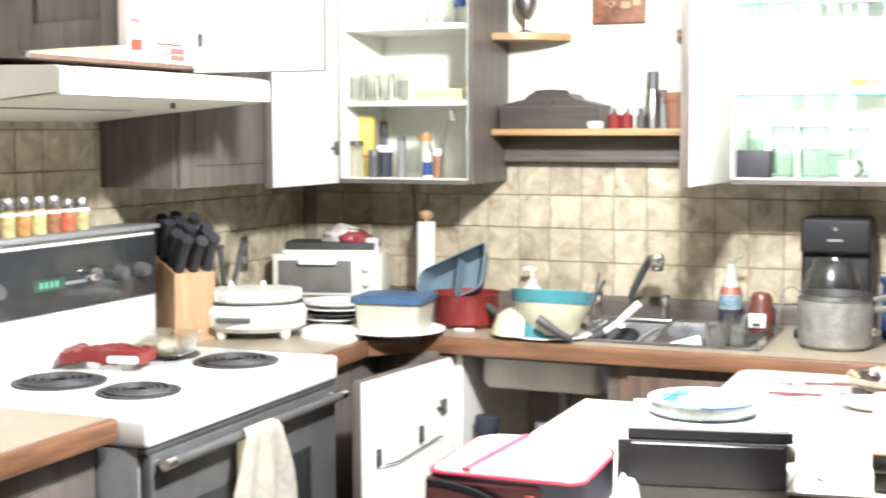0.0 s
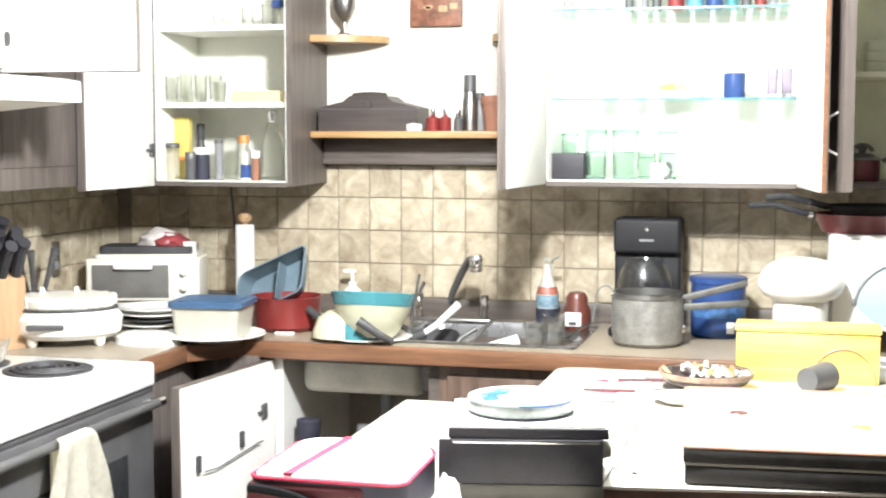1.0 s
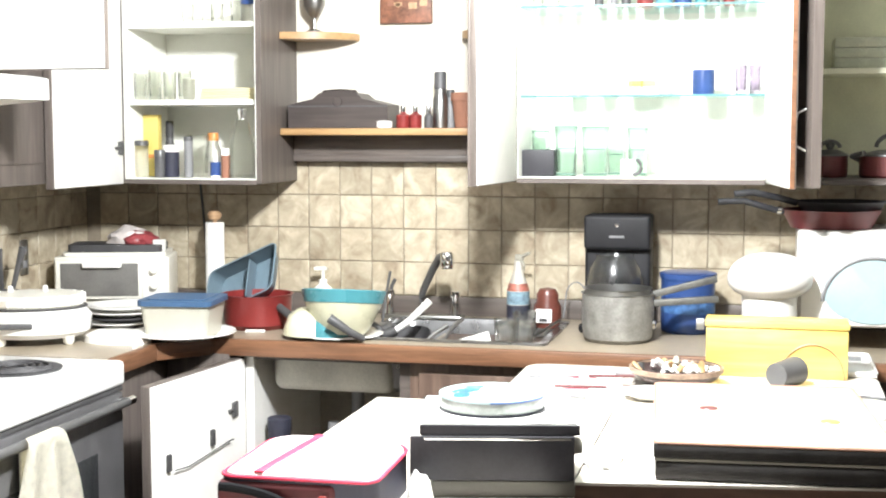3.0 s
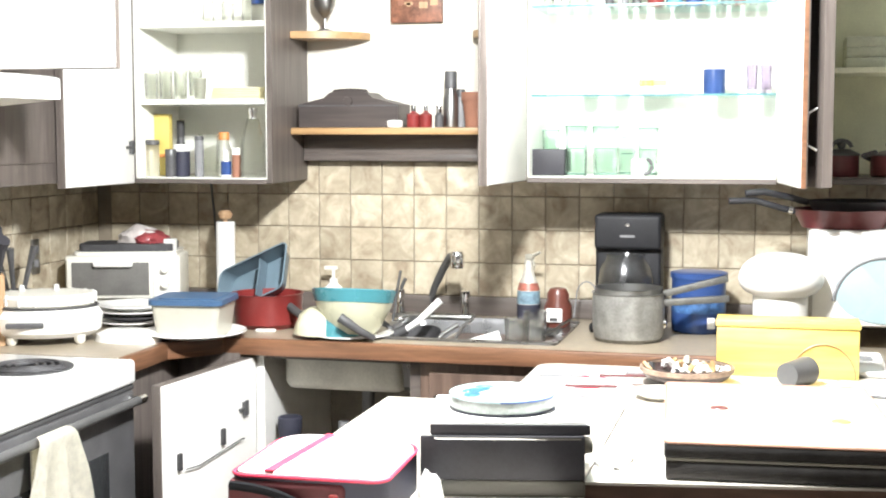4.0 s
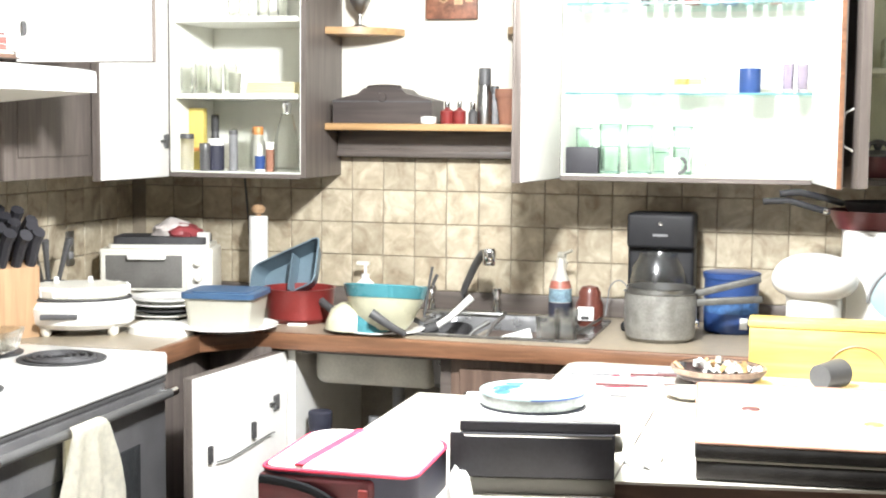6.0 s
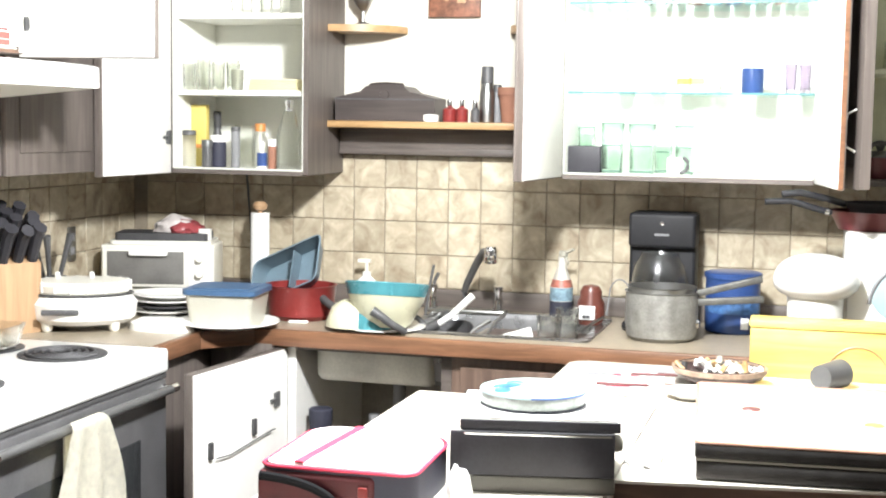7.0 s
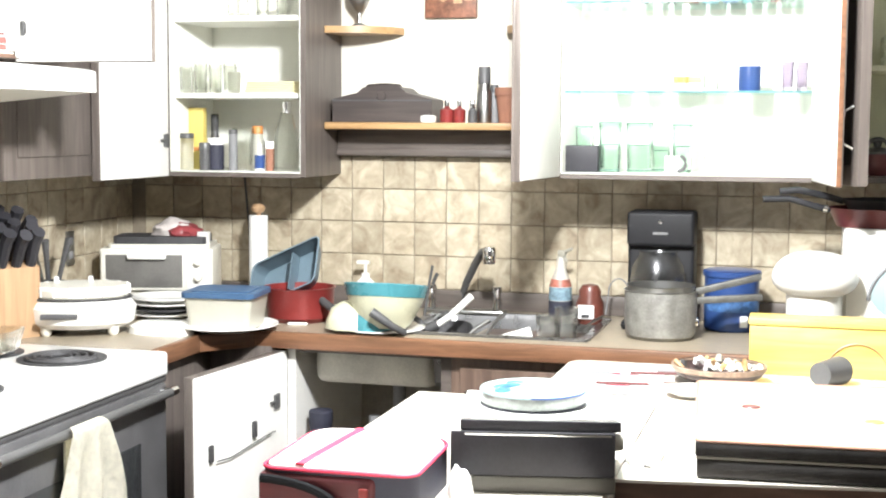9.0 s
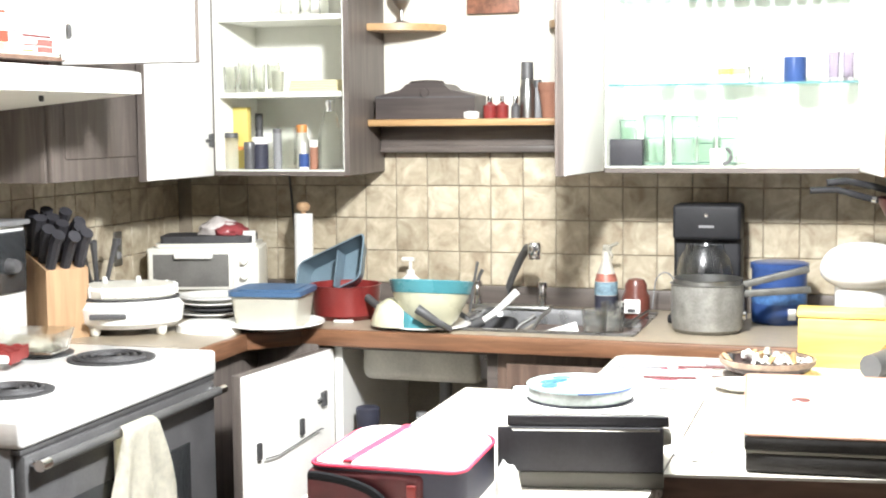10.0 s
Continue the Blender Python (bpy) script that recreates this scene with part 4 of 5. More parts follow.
tube(h, [(0.0, -0.12, 0.170), (0.0, -0.155, 0.155), (0.0, -0.160, 0.11), (0.0, -0.145, 0.08)], 0.009, 8)
part("jug_handle", h, BLACK, j, "black jug handle")
t = thing("saucepan", "worn aluminium saucepan with two long handles stacked inside", "saucepan", -0.416, 3.855, ZC)
part("body", lathe(B(), [(0, 0), (0.085, 0), (0.098, 0.012), (0.103, 0.05), (0.102, 0.135), (0.106, 0.138), (0.099, 0.138), (0.098, 0.05), (0.09, 0.012), (0, 0.006)], 36), DULLALU, t)
part("inner_pan", lathe(B(), [(0.092, 0.10), (0.094, 0.15), (0.098, 0.152), (0.090, 0.152), (0.088, 0.10)], 36), STEEL, t, "second pan standing inside")
for z0, dz, dy in ((0.118, 0.004, 0.02), (0.143, 0.035, 0.05)):
    h = B()
    box(h, 0.0, 0.185, -0.008, 0.008, -0.010, 0.010, 0.004)
    ob = part("handle", h, mat("dull_handle", (0.115, 0.113, 0.104), 0.5, 0.4, scale=30, var=0.3), t, "flat metal handle")
    ob.matrix_local = pose(0.098, 0.0, z0 - 0.008, 0, -3 - 330 * dz, 8)
part("rivet", lathe(B(), [(0, 0.01), (0.012, 0.008), (0.014, 0)], 12, pose(0.10, -0.01, 0.05, 0, 90, 0)), CHROME, t)
t = jar("coffee_tin", "large blue coffee can with a lid", "tin", -0.232, 4.078, ZC, 0.080, 0.165, BLUE, BLUE, 0.014)
part("label", lathe(B(), [(0.0806, 0.06), (0.0806, 0.10)], 20), mat("label_blue", (0.05, 0.12, 0.27), 0.3, scale=45, var=0.6), t, "lighter printed band")
part("barcode", box(B(), 0.030, 0.052, -0.081, -0.072, 0.018, 0.05), PAPER, t, "white patch")
solid("scrub_pad", box(B(), -0.05, 0.05, -0.03, 0.03, 0, 0.035, 0.012, 3), BLACKMATT, "dark folded cloth on the worktop", "cloth", -0.075, 4.02, ZC)
t = thing("spray_bottle", "clear spray bottle with red and blue label", "bottle", -0.758, 4.14, ZC, -30)
part("body", lathe(B(), [(0, 0), (0.034, 0), (0.036, 0.01), (0.035, 0.10), (0.028, 0.125), (0.013, 0.165), (0.012, 0.195), (0, 0.195)], 20), mat("milky_bottle", (0.50, 0.48, 0.43), 0.3, scale=20, var=0.25), t)
part("liquid_band", lathe(B(), [(0.0365, 0.012), (0.0358, 0.058)], 20), NAVY, t, "dark blue lower label")
part("label", lathe(B(), [(0.0360, 0.060), (0.0356, 0.10)], 20), mat("label_blue", (0.20, 0.30, 0.36), 0.4, scale=70, var=0.5), t, "pale blue label")
part("red_band", lathe(B(), [(0.0354, 0.102), (0.0285, 0.125)], 20), mat("label_red", (0.33, 0.11, 0.08), 0.4, scale=60, var=0.4), t, "red band")
h = B()
box(h, -0.010, 0.018, -0.008, 0.008, 0.195, 0.214, 0.004)
tube(h, [(0.012, 0, 0.208), (0.045, 0, 0.222)], 0.005, 8)
tube(h, [(0.014, 0, 0.197), (0.025, 0, 0.18), (0.022, 0, 0.165)], 0.0035, 6)
part("trigger", h, BEIGE, t, "pale trigger head")
t = thing("soap_bottle", "red-brown round squeeze bottle with a white label", "bottle", -0.654, 4.07, ZC)
part("body", lathe(B(), [(0, 0), (0.035, 0), (0.043, 0.03), (0.042, 0.065), (0.033, 0.082), (0.034, 0.10), (0.024, 0.117), (0, 0.122)], 22), mat("red_brown_soap", (0.12, 0.036, 0.025), 0.3, scale=20, var=0.25), t)
part("label", box(B(), -0.030, 0.020, -0.0455, -0.036, 0.018, 0.060, 0.003), PAPER, t, "white label")
part("label_print", box(B(), -0.018, 0.006, -0.0465, -0.045, 0.022, 0.032), BLACKMATT, t, "dark print bar")
h = B()
tube(h, [(0.04, 0.03, 0.02)] + [(0.075 + 0.035 * math.cos(a), 0.06, 0.07 + 0.06 * math.sin(a)) for a in np.linspace(2.6, -0.3, 10)], 0.0025, 6)
solid("power_cord", h, GREY, "grey power cord looped behind the coffee maker", "cord", -0.654, 4.10, ZC)
t = thing("soap_dispenser", "white pump soap dispenser", "soap dispenser", -1.415, 4.19, ZC)
part("body", lathe(B(), [(0, 0), (0.032, 0), (0.034, 0.008), (0.030, 0.085), (0.014, 0.10), (0.013, 0.115), (0, 0.115)], 22), CHINA, t)
h = B()
tube(h, [(0, 0, 0.11), (0, 0, 0.145)], 0.006, 8)
box(h, -0.03, 0.014, -0.009, 0.009, 0.143, 0.156, 0.004)
part("pump", h, CREAM, t)

# ---- on the worktop: dishes beside the sink ----
t = mb = thing("mixing_bowl", "large cream mixing bowl with a turquoise rim", "bowl", -1.190, 3.695, ZC + 0.008)
part("body", lathe(B(), [(0, 0), (0.06, 0), (0.078, 0.02), (0.108, 0.08), (0.121, 0.125), (0.117, 0.125), (0.104, 0.08), (0.074, 0.024), (0, 0.006)], 40), CREAMBOWL, t)
part("rim", lathe(B(), [(0.1135, 0.092), (0.1235, 0.127), (0.119, 0.130), (0.114, 0.127), (0.112, 0.105)], 40), TEAL, t, "turquoise glazed rim")
mb.matrix_world = pose(-1.190, 3.695, ZC + 0.012, -8, 0, 0)
plate("white china plate lying under the mixing bowl", -1.21, 3.74, ZC + 0.001, 0.125, h=0.012, group="")
for k, (x, y, r) in enumerate(((-1.285, 3.70, 0.084), (-1.225, 3.680, 0.06))):
    b = lathe(B(), [(r, 0), (r * 0.98, 0.016), (r * 0.78, 0.056), (r * 0.45, 0.074), (0, 0.076)], 28)
    solid("upturned_bowl", b, CREAMBOWL if k == 0 else TEAL, "small upturned china bowl drying by the sink", "bowl", x, y, ZC + 0.012, group="upturned bowls")
plate("small plate with a green pattern leaning on bowls", 0, 0, 0, 0.055, CARDBLUE, "", 0.01, pose(-1.235, 3.665, ZC + 0.050, 65, 0, -10))
t = thing("spatula", "black plastic spatula lying across the bowl", "spatula", -1.155, 3.605, ZC)
h = B()
tube(h, [(0.045, 0.03, 0.012), (0.015, 0.0, 0.035), (-0.01, -0.01, 0.055), (-0.04, -0.015, 0.075)], 0.010, 10, 0.014)
part("handle", h, BLACK, t)
t = thing("dish_brush", "white-handled dish brush standing in the sink", "brush", -1.075, 3.798, ZC)
h = B()
tube(h, [(0, 0, 0.005), (0.05, 0.02, 0.04), (0.11, 0.04, 0.10)], 0.009, 10, 0.012)
part("handle", h, CHINA, t, "white handle")
h = B()
tube(h, [(-0.03, -0.01, -0.005), (0.015, 0.005, 0.015)], 0.016, 10)
part("bristles", h, BLACKMATT, t, "black bristles")
h = B()
tube(h, [(-0.06, 0.02, 0.002), (0.03, 0.0, 0.02)], 0.006, 8)
solid("fork", h, STEEL, "steel fork beside the bowl", "fork", -1.162, 3.744, ZC)
for x, y, r, hh in ((-0.735, 3.83, 0.038, 0.10), (-0.70, 3.93, 0.036, 0.11)):
    tumbler("used clear glass standing in the sink", x, y, ZC - 0.045, r, hh, GLASS, "glasses in the sink")
solid("cutting_board", box(B(), -0.07, 0.055, -0.004, 0.004, 0, 0.062, 0.003, 2, pose(0, 0, 0, 0, -17, 0)), CHINA, "small white board leaning in the sink", "board", -0.815, 3.785, ZC - 0.052, 8)
h = B()
tube(h, [(0, 0, 0), (0.06, 0.09, 0.035)], 0.004, 8)
solid("knife", h, STEEL, "steel knife resting on the sink edge", "knife", -0.654, 3.842, ZC + 0.007)
# red dish and tubs
t = thing("casserole", "red enamel casserole dish with a dark handle", "casserole", -1.515, 3.86, ZC)
part("body", lathe(B(), [(0, 0), (0.085, 0), (0.10, 0.015), (0.108, 0.10), (0.112, 0.105), (0.104, 0.105), (0.096, 0.02), (0, 0.006)], 36), RED, t)
h = B()
tube(h, [(0.09, -0.05, 0.07), (0.14, -0.09, 0.05), (0.17, -0.12, 0.03)], 0.013, 10)
part("handle", h, BLACKMATT, t, "black handle")
t = thing("plastic_tub", "blue-grey plastic tub leaning on the casserole", "tub", -1.590, 3.98, ZC + 0.112)
b = B()
def frustum(b, w0, d0, w1, d1, z0, z1, r=0.02):
    a = [b.verts.new((x, y, z0)) for x, y in rounded(-w0, w0, -d0, d0, r)]
    c = [b.verts.new((x, y, z1)) for x, y in rounded(-w1, w1, -d1, d1, r)]
    n = len(a)
    for k in range(n):
        b.faces.new((a[k], a[(k + 1) % n], c[(k + 1) % n], c[k]))
    return a, c
a, c = frustum(b, 0.095, 0.06, 0.11, 0.072, 0, 0.075)
b.faces.new(a[::-1])
lean = Matrix(((1, 0, 0, 0), (0, 1, 0, 0), (0.46, 0, 1, 0), (0, 0, 0, 1))) @ pose(0, 0, 0, 70, 0, 0)
bmesh.ops.transform(b, matrix=lean, verts=b.verts)
part("body", b, BLUETUB, t)
part("divider", box(B(), 0.02, 0.023, -0.058, 0.058, 0.002, 0.07, 0, 2, lean), BLUETUB, t)
part("rim", tube(B(), [lean @ Vector((x, y, 0.075)) for x, y in rounded(-0.111, 0.111, -0.073, 0.073, 0.02) + [(0.091, -0.073)]], 0.003, 6), BLUETUB, t, "rolled rim")
plate("white plate under the lidded plastic box", -1.64, 3.60, ZC + 0.003, 0.15, h=0.02, group="")
t = thing("food_container", "frosted plastic food box with a blue lid", "container", -1.640, 3.60, ZC + 0.009, 7)
b = B()
a, c = frustum(b, 0.089, 0.086, 0.101, 0.098, 0.001, 0.098)
b.faces.new(a[::-1])
part("body", b, mat("milky_plastic", (0.46, 0.45, 0.38), 0.35, var=0.06), t, "milky plastic body")
part("lid", prism(B(), rounded(-0.108, 0.108, -0.105, 0.105, 0.025), 0.096, 0.111), BLUELID, t, "blue lid")
part("lid_recess", prism(B(), rounded(-0.085, 0.085, -0.082, 0.082, 0.02), 0.111, 0.114), BLUELID, t)
solid("spoon", box(B(), -0.03, 0.03, -0.008, 0.008, 0, 0.008, 0.003), CHINA, "white plastic spoon on the worktop", "spoon", -1.483, 3.759, ZC, 10)
solid("dish_towel", lathe(B(), [(0, 0), (0.085, 0), (0.08, 0.02), (0.05, 0.035), (0, 0.035)], 20, None, 1.2, 0.7), CHINA, "white folded dish cloth on the worktop", "cloth", -1.798, 3.496, ZC)
for k in range(4):
    plate("stacked white plate beside the toaster oven", -1.93, 3.80, ZC + 0.016 * k + 0.001, 0.115, CHINA if k != 1 else IRON, "plate stack")
t = thing("towel_holder", "upright paper towel roll on a wooden holder", "paper towel", -1.762, 4.12, ZC)
part("roll", lathe(B(), [(0, 0.012), (0.031, 0.012), (0.031, 0.30), (0, 0.30)], 24), PAPER, t)
part("base", lathe(B(), [(0, 0), (0.05, 0), (0.05, 0.011), (0, 0.011)], 24), BLOCKWOOD, t, "wooden base")
part("finial", lathe(B(), [(0.008, 0.30), (0.008, 0.306), (0.02, 0.312), (0.024, 0.325), (0.016, 0.337), (0, 0.339)], 18), BLOCKWOOD, t, "wooden finial")

# ---- toaster oven ----
t = thing("toaster_oven", "white toaster oven with a dark glass door", "toaster oven", -2.035, 3.965, ZC, 17)
x0, x1 = -0.20, 0.165
part("body", box(B(), x0, x1, 0, 0.215, 0.015, 0.195, 0.008, 3), CREAM, t)
d = part("door", box(B(), x0 + 0.008, x1 - 0.088, -0.016, -0.001, 0.060, 0.187, 0.004), CREAM, t, "cream door frame")
part("door_glass", box(B(), x0 + 0.024, x1 - 0.095, -0.018, -0.015, 0.070, 0.176, 0.001), mat("oven_glass", (0.155, 0.15, 0.14), 0.15, var=0.2, bump=0), d, "dark glass")
part("door_handle", box(B(), x0 + 0.095, x1 - 0.145, -0.036, -0.017, 0.162, 0.182, 0.006), CHINA, d, "white handle")
part("crumb_tray", box(B(), x0 + 0.01, x1 - 0.09, -0.012, -0.001, 0.018, 0.042, 0.003), BLACK, t, "black crumb tray")
c = part("control_panel", box(B(), x1 - 0.082, x1 - 0.006, -0.008, -0.001, 0.03, 0.188, 0.003), CHINA, t, "white control panel")
for z in (0.055, 0.105, 0.155):
    part("knob", lathe(B(), [(0, 0.02), (0.012, 0.02), (0.014, 0)], 16, pose(x1 - 0.044, -0.008, z, 90, 0, 0)), CREAM if z > 0.06 else BLACK, c)
for x in (x0 + 0.03, x1 - 0.03):
    for y in (0.03, 0.19):
        part("foot", lathe(B(), [(0, 0), (0.012, 0), (0.014, 0.016)], 12, pose(x, y, 0)), BLACK, t)
t = thing("baking_tray", "dark baking tray on top of the toaster oven", "tray", -2.075, 4.06, ZC + 0.196, 17)
part("rim", prism(B(), rounded(-0.165, 0.165, -0.095, 0.095, 0.02), 0, 0.012), CREAM, t, "pale enamel rim")
part("tray", prism(B(), rounded(-0.15, 0.15, -0.085, 0.085, 0.02), 0.012, 0.035), IRON, t)
t = thing("food_packet", "crumpled red and white food packet", "packet", -2.03, 4.07, ZC + 0.232, 12)
b = B()
bmesh.ops.create_icosphere(b, subdivisions=3, radius=1)
for v in b.verts:
    n = noise.noise(v.co * 2.3) * 0.22 + 1
    v.co = Vector((v.co.x * 0.085 * n, v.co.y * 0.05 * n, max(0, (v.co.z + 0.25) * 0.036 * n * (1.25 - 0.5 * (v.co.x + 0.25) ** 2))))
part("bag", b, mat("packet_film", (0.60, 0.55, 0.52), 0.25, scale=25, var=0.15), t)
b = B()
bmesh.ops.create_icosphere(b, subdivisions=3, radius=1)
for v in b.verts:
    n = noise.noise(v.co * 2.3) * 0.22 + 1
    v.co = Vector((v.co.x * 0.062 * n + 0.022, v.co.y * 0.056 * n - 0.008, max(0, (v.co.z + 0.2) * 0.034 * n)))
part("print", b, mat("packet_red", (0.26, 0.05, 0.055), 0.3, scale=25, var=0.4), t, "red printed patch")
carton("kitchen_timer", "small white kitchen timer on the toaster oven", "timer", -1.93, 4.06, ZC + 0.196, 0.035, 0.03, 0.05, CHINA, GREY)
h = B()
tube(h, [(-1.845, 4.24, 1.0), (-1.85, 4.252, 1.12), (-1.862, 4.255, 1.25), (-1.872, 4.255, 1.36)], 0.004, 6)
solid("power_cord", h, BLACK, "black power cord hanging under the cabinet", "cord")

# ---- corner by the stove ----
t = thing("steamer", "white electric steamer with a clear lid and dark slot", "steamer", -2.02, 3.44, ZC, 26)
t.matrix_world = pose(-2.02, 3.44, ZC, 0, 0, 26) @ Matrix.Scale(1.2, 4)
part("body", lathe(B(), [(0, 0.018), (0.11, 0.018), (0.125, 0.03), (0.13, 0.065), (0.115, 0.085), (0, 0.085)], 36, None, 1.0, 0.8), CHINA, t)
part("gap_ring", lathe(B(), [(0.1155, 0.083), (0.121, 0.086), (0.116, 0.0895)], 36, None, 1.0, 0.8), BLACKMATT, t, "dark gap under the lid")
part("slot", box(B(), -0.085, 0.0, -0.106, -0.095, 0.045, 0.058, 0.003), BLACK, t, "dark slot")
part("lid_ring", lathe(B(), [(0.1, 0.085), (0.112, 0.092), (0.116, 0.108), (0.11, 0.116), (0, 0.118)], 36, None, 1.0, 0.8), CREAM, t, "ridged cream lid")
for k in range(18):
    a = k / 18 * 2 * math.pi
    part("ridge", box(B(), -0.004, 0.004, -0.003, 0.003, 0.092, 0.117, 0.001, 1, pose(0.112 * math.cos(a), 0.09 * math.sin(a), 0, 0, 0, math.degrees(a))), CHINA, t)
for a in (40, 140, 220, 320):
    part("foot", lathe(B(), [(0.008, 0), (0.013, 0.006), (0.014, 0.022)], 12, pose(0.1 * math.cos(radians(a)), 0.085 * math.sin(radians(a)), 0)), CREAM, t)
for x in (-0.06, 0.02):
    part("post", lathe(B(), [(0.008, 0.11), (0.006, 0.13), (0, 0.132)], 10, pose(x, 0.04, 0)), CHINA, t)
t = thing("knife_block", "beech knife block full of black-handled knives", "knife block", -2.195, 3.325, ZC, 150)
t.matrix_world = pose(-2.195, 3.325, ZC, 0, 0, 150) @ Matrix.Scale(1.16, 4)
b = B()
pr = [(-0.075, 0), (0.075, 0), (0.085, 0.10), (0.045, 0.215), (-0.075, 0.17)]
lo = [b.verts.new((x, -0.055, z)) for x, z in pr]
hi = [b.verts.new((x, 0.055, z)) for x, z in pr]
b.faces.new(lo)
b.faces.new(hi[::-1])
for k in range(5):
    b.faces.new((lo[k], lo[(k + 1) % 5], hi[(k + 1) % 5], hi[k]))
part("block", b, BLOCKWOOD, t)
for k in range(12):
    i, j = k % 4, k // 4
    h = B()
    x, y, z = -0.058 + 0.034 * i, -0.038 + 0.038 * j, 0.165 + 0.014 * i
    lean = random.uniform(-0.012, 0.012)
    tube(h, [(x, y, z), (x - 0.018, y + lean * 0.5, z + 0.035), (x - 0.040 + lean, y + lean, z + 0.075), (x - 0.058 + lean, y + lean * 1.3, z + random.uniform(0.085, 0.105))], 0.0125, 8, 0.0165)
    part("knife_handle", h, COFFEEBLACK, t, "black knife handle")
h = B()
tube(h, [(0.060, 0.058, 0.085), (0.035, 0.068, 0.15), (0.020, 0.072, 0.19)], 0.013, 8)
part("knife_handle", h, COFFEEBLACK, t, "black knife handle")
part("sharpener", lathe(B(), [(0.007, 0), (0.008, 0.05), (0.022, 0.06), (0.032, 0.08), (0.032, 0.10), (0.020, 0.12), (0, 0.124)], 18, pose(0.070, -0.030, 0.15, 0, 4, 0)), PICTURE, t, "round wooden knob")
t = thing("utensil_crock", "dark utensils in a narrow steel holder", "utensils", -2.23, 3.62, ZC)
part("holder", lathe(B(), [(0, 0), (0.045, 0), (0.05, 0.12), (0.046, 0.12), (0.042, 0.006), (0, 0.006)], 20), GREYMETAL, t)
for k, (dx, dy) in enumerate(((-0.03, -0.03), (0.02, -0.05), (0.04, 0.02))):
    h = B()
    tube(h, [(0, 0, 0.02), (dx, dy, 0.2), (dx * 1.3, dy * 1.3, 0.25)], 0.005, 8, 0.012)
    part("utensil", h, BLACK if k else STEEL, t)
b = B()
box(b, 0, 0.008, -0.022, 0.022, -0.055, 0.055, 0.003)
t = thing("wall_outlet", "grey metal wall outlet with a plug", "outlet", XL + 0.009, 3.833, 1.110)
part("plate", b, STEEL, t)
for z in (-0.022, 0.022):
    part("socket", box(B(), 0.007, 0.010, -0.012, 0.012, z - 0.012, z + 0.012, 0.002), GREY, t)

# ---- on and above the stove ----
t = thing("glass_dish", "clear glass baking dish with food remains on a burner", "baking dish", -2.045, 2.985, ZC + 0.018, 8)
b = B()
a, c = frustum(b, 0.085, 0.055, 0.10, 0.068, 0, 0.055)
b.faces.new(a[::-1])
a2, c2 = frustum(b, 0.08, 0.05, 0.095, 0.063, 0.005, 0.055)
b.faces.new(a2)
n = len(c)
for k in range(n):
    b.faces.new((c[k], c[(k + 1) % n], c2[(k + 1) % n], c2[k]))
part("dish", b, GLASS, t)
b = B()
bmesh.ops.create_icosphere(b, subdivisions=3, radius=1)
for v in b.verts:
    n = 1 + 0.3 * noise.noise(v.co * 3)
    v.co = Vector((v.co.x * 0.07 * n, v.co.y * 0.042 * n, 0.006 + max(0, v.co.z) * 0.03 * n))
part("food", b, BEIGE, t, "pale food remains")
t = thing("pot_holder", "red quilted pot holder lying on the cooktop", "pot holder", -2.085, 2.825, ZC + 0.016, 14)
b = B()
bmesh.ops.create_grid(b, x_segments=24, y_segments=16, size=1)
for v in b.verts:
    v.co = Vector((v.co.x * 0.105, v.co.y * 0.06, 0.006 + 0.010 * noise.noise(v.co * 1.8) + 0.003 * math.sin(v.co.x * 20) * math.sin(v.co.y * 14)))
g = bmesh.ops.extrude_face_region(b, geom=b.faces[:])
for v in [e for e in g["geom"] if isinstance(e, bmesh.types.BMVert)]:
    v.co.z += 0.028
part("pad", b, RED, t)
part("trim", box(B(), 0.02, 0.10, -0.068, -0.052, 0.006, 0.026, 0.006), CHINA, t, "white hem")
for k in range(10):
    y = 2.40 + 0.058 * k
    t = jar("spice_jar", "small glass spice jar with a steel cap on the stove ledge", "jar", -2.235, y, 1.2525, 0.0215, 0.068 - (0.012 if k > 7 else 0), (mat("spice_%d" % k, ((0.42, 0.22, 0.08), (0.55, 0.45, 0.2), (0.25, 0.12, 0.06), (0.5, 0.12, 0.06), (0.4, 0.36, 0.18))[k % 5], 0.25, scale=60, var=0.3)), CHROME, 0.028, 0.9, "spice jars")
    part("shoulder", lathe(B(), [(0.022, 0.050), (0.022, 0.058)], 20), PAPER, t, "paper label edge")
t = thing("towel", "cream terry towel hung over the oven handle", "towel", -1.592, 2.715, 0.812)
b = B()
cols, rws = 22, 26
gv = []
for i in range(rws + 1):
    row = []
    for j in range(cols + 1):
        v = j / cols - 0.5
        s = i / rws
        L = 0.05 + 0.46 * s
        wd = 0.125 + 0.16 * min(1, s * 2.2)
        fold = 0.010 * math.sin(v * 16 + 1.5 * s) + 0.006 * noise.noise(Vector((v * 5, s * 4, 0)))
        if s < 0.12:
            a = math.pi * (0.5 - s / 0.12 * 0.5)
            x, z = 0.018 * math.cos(a), 0.018 * math.sin(a)
        else:
            x, z = 0.018 + fold * min(1, (s - 0.12) * 4), -(s - 0.12) * 0.5
        row.append(b.verts.new((x, v * wd + 0.02 * s, z)))
    gv.append(row)
for i in range(rws):
    for j in range(cols):
        b.faces.new((gv[i][j], gv[i][j + 1], gv[i + 1][j + 1], gv[i + 1][j]))
g = bmesh.ops.solidify(b, geom=b.faces[:], thickness=0.006)
part("front_fold", b, CLOTH, t)
b = B()
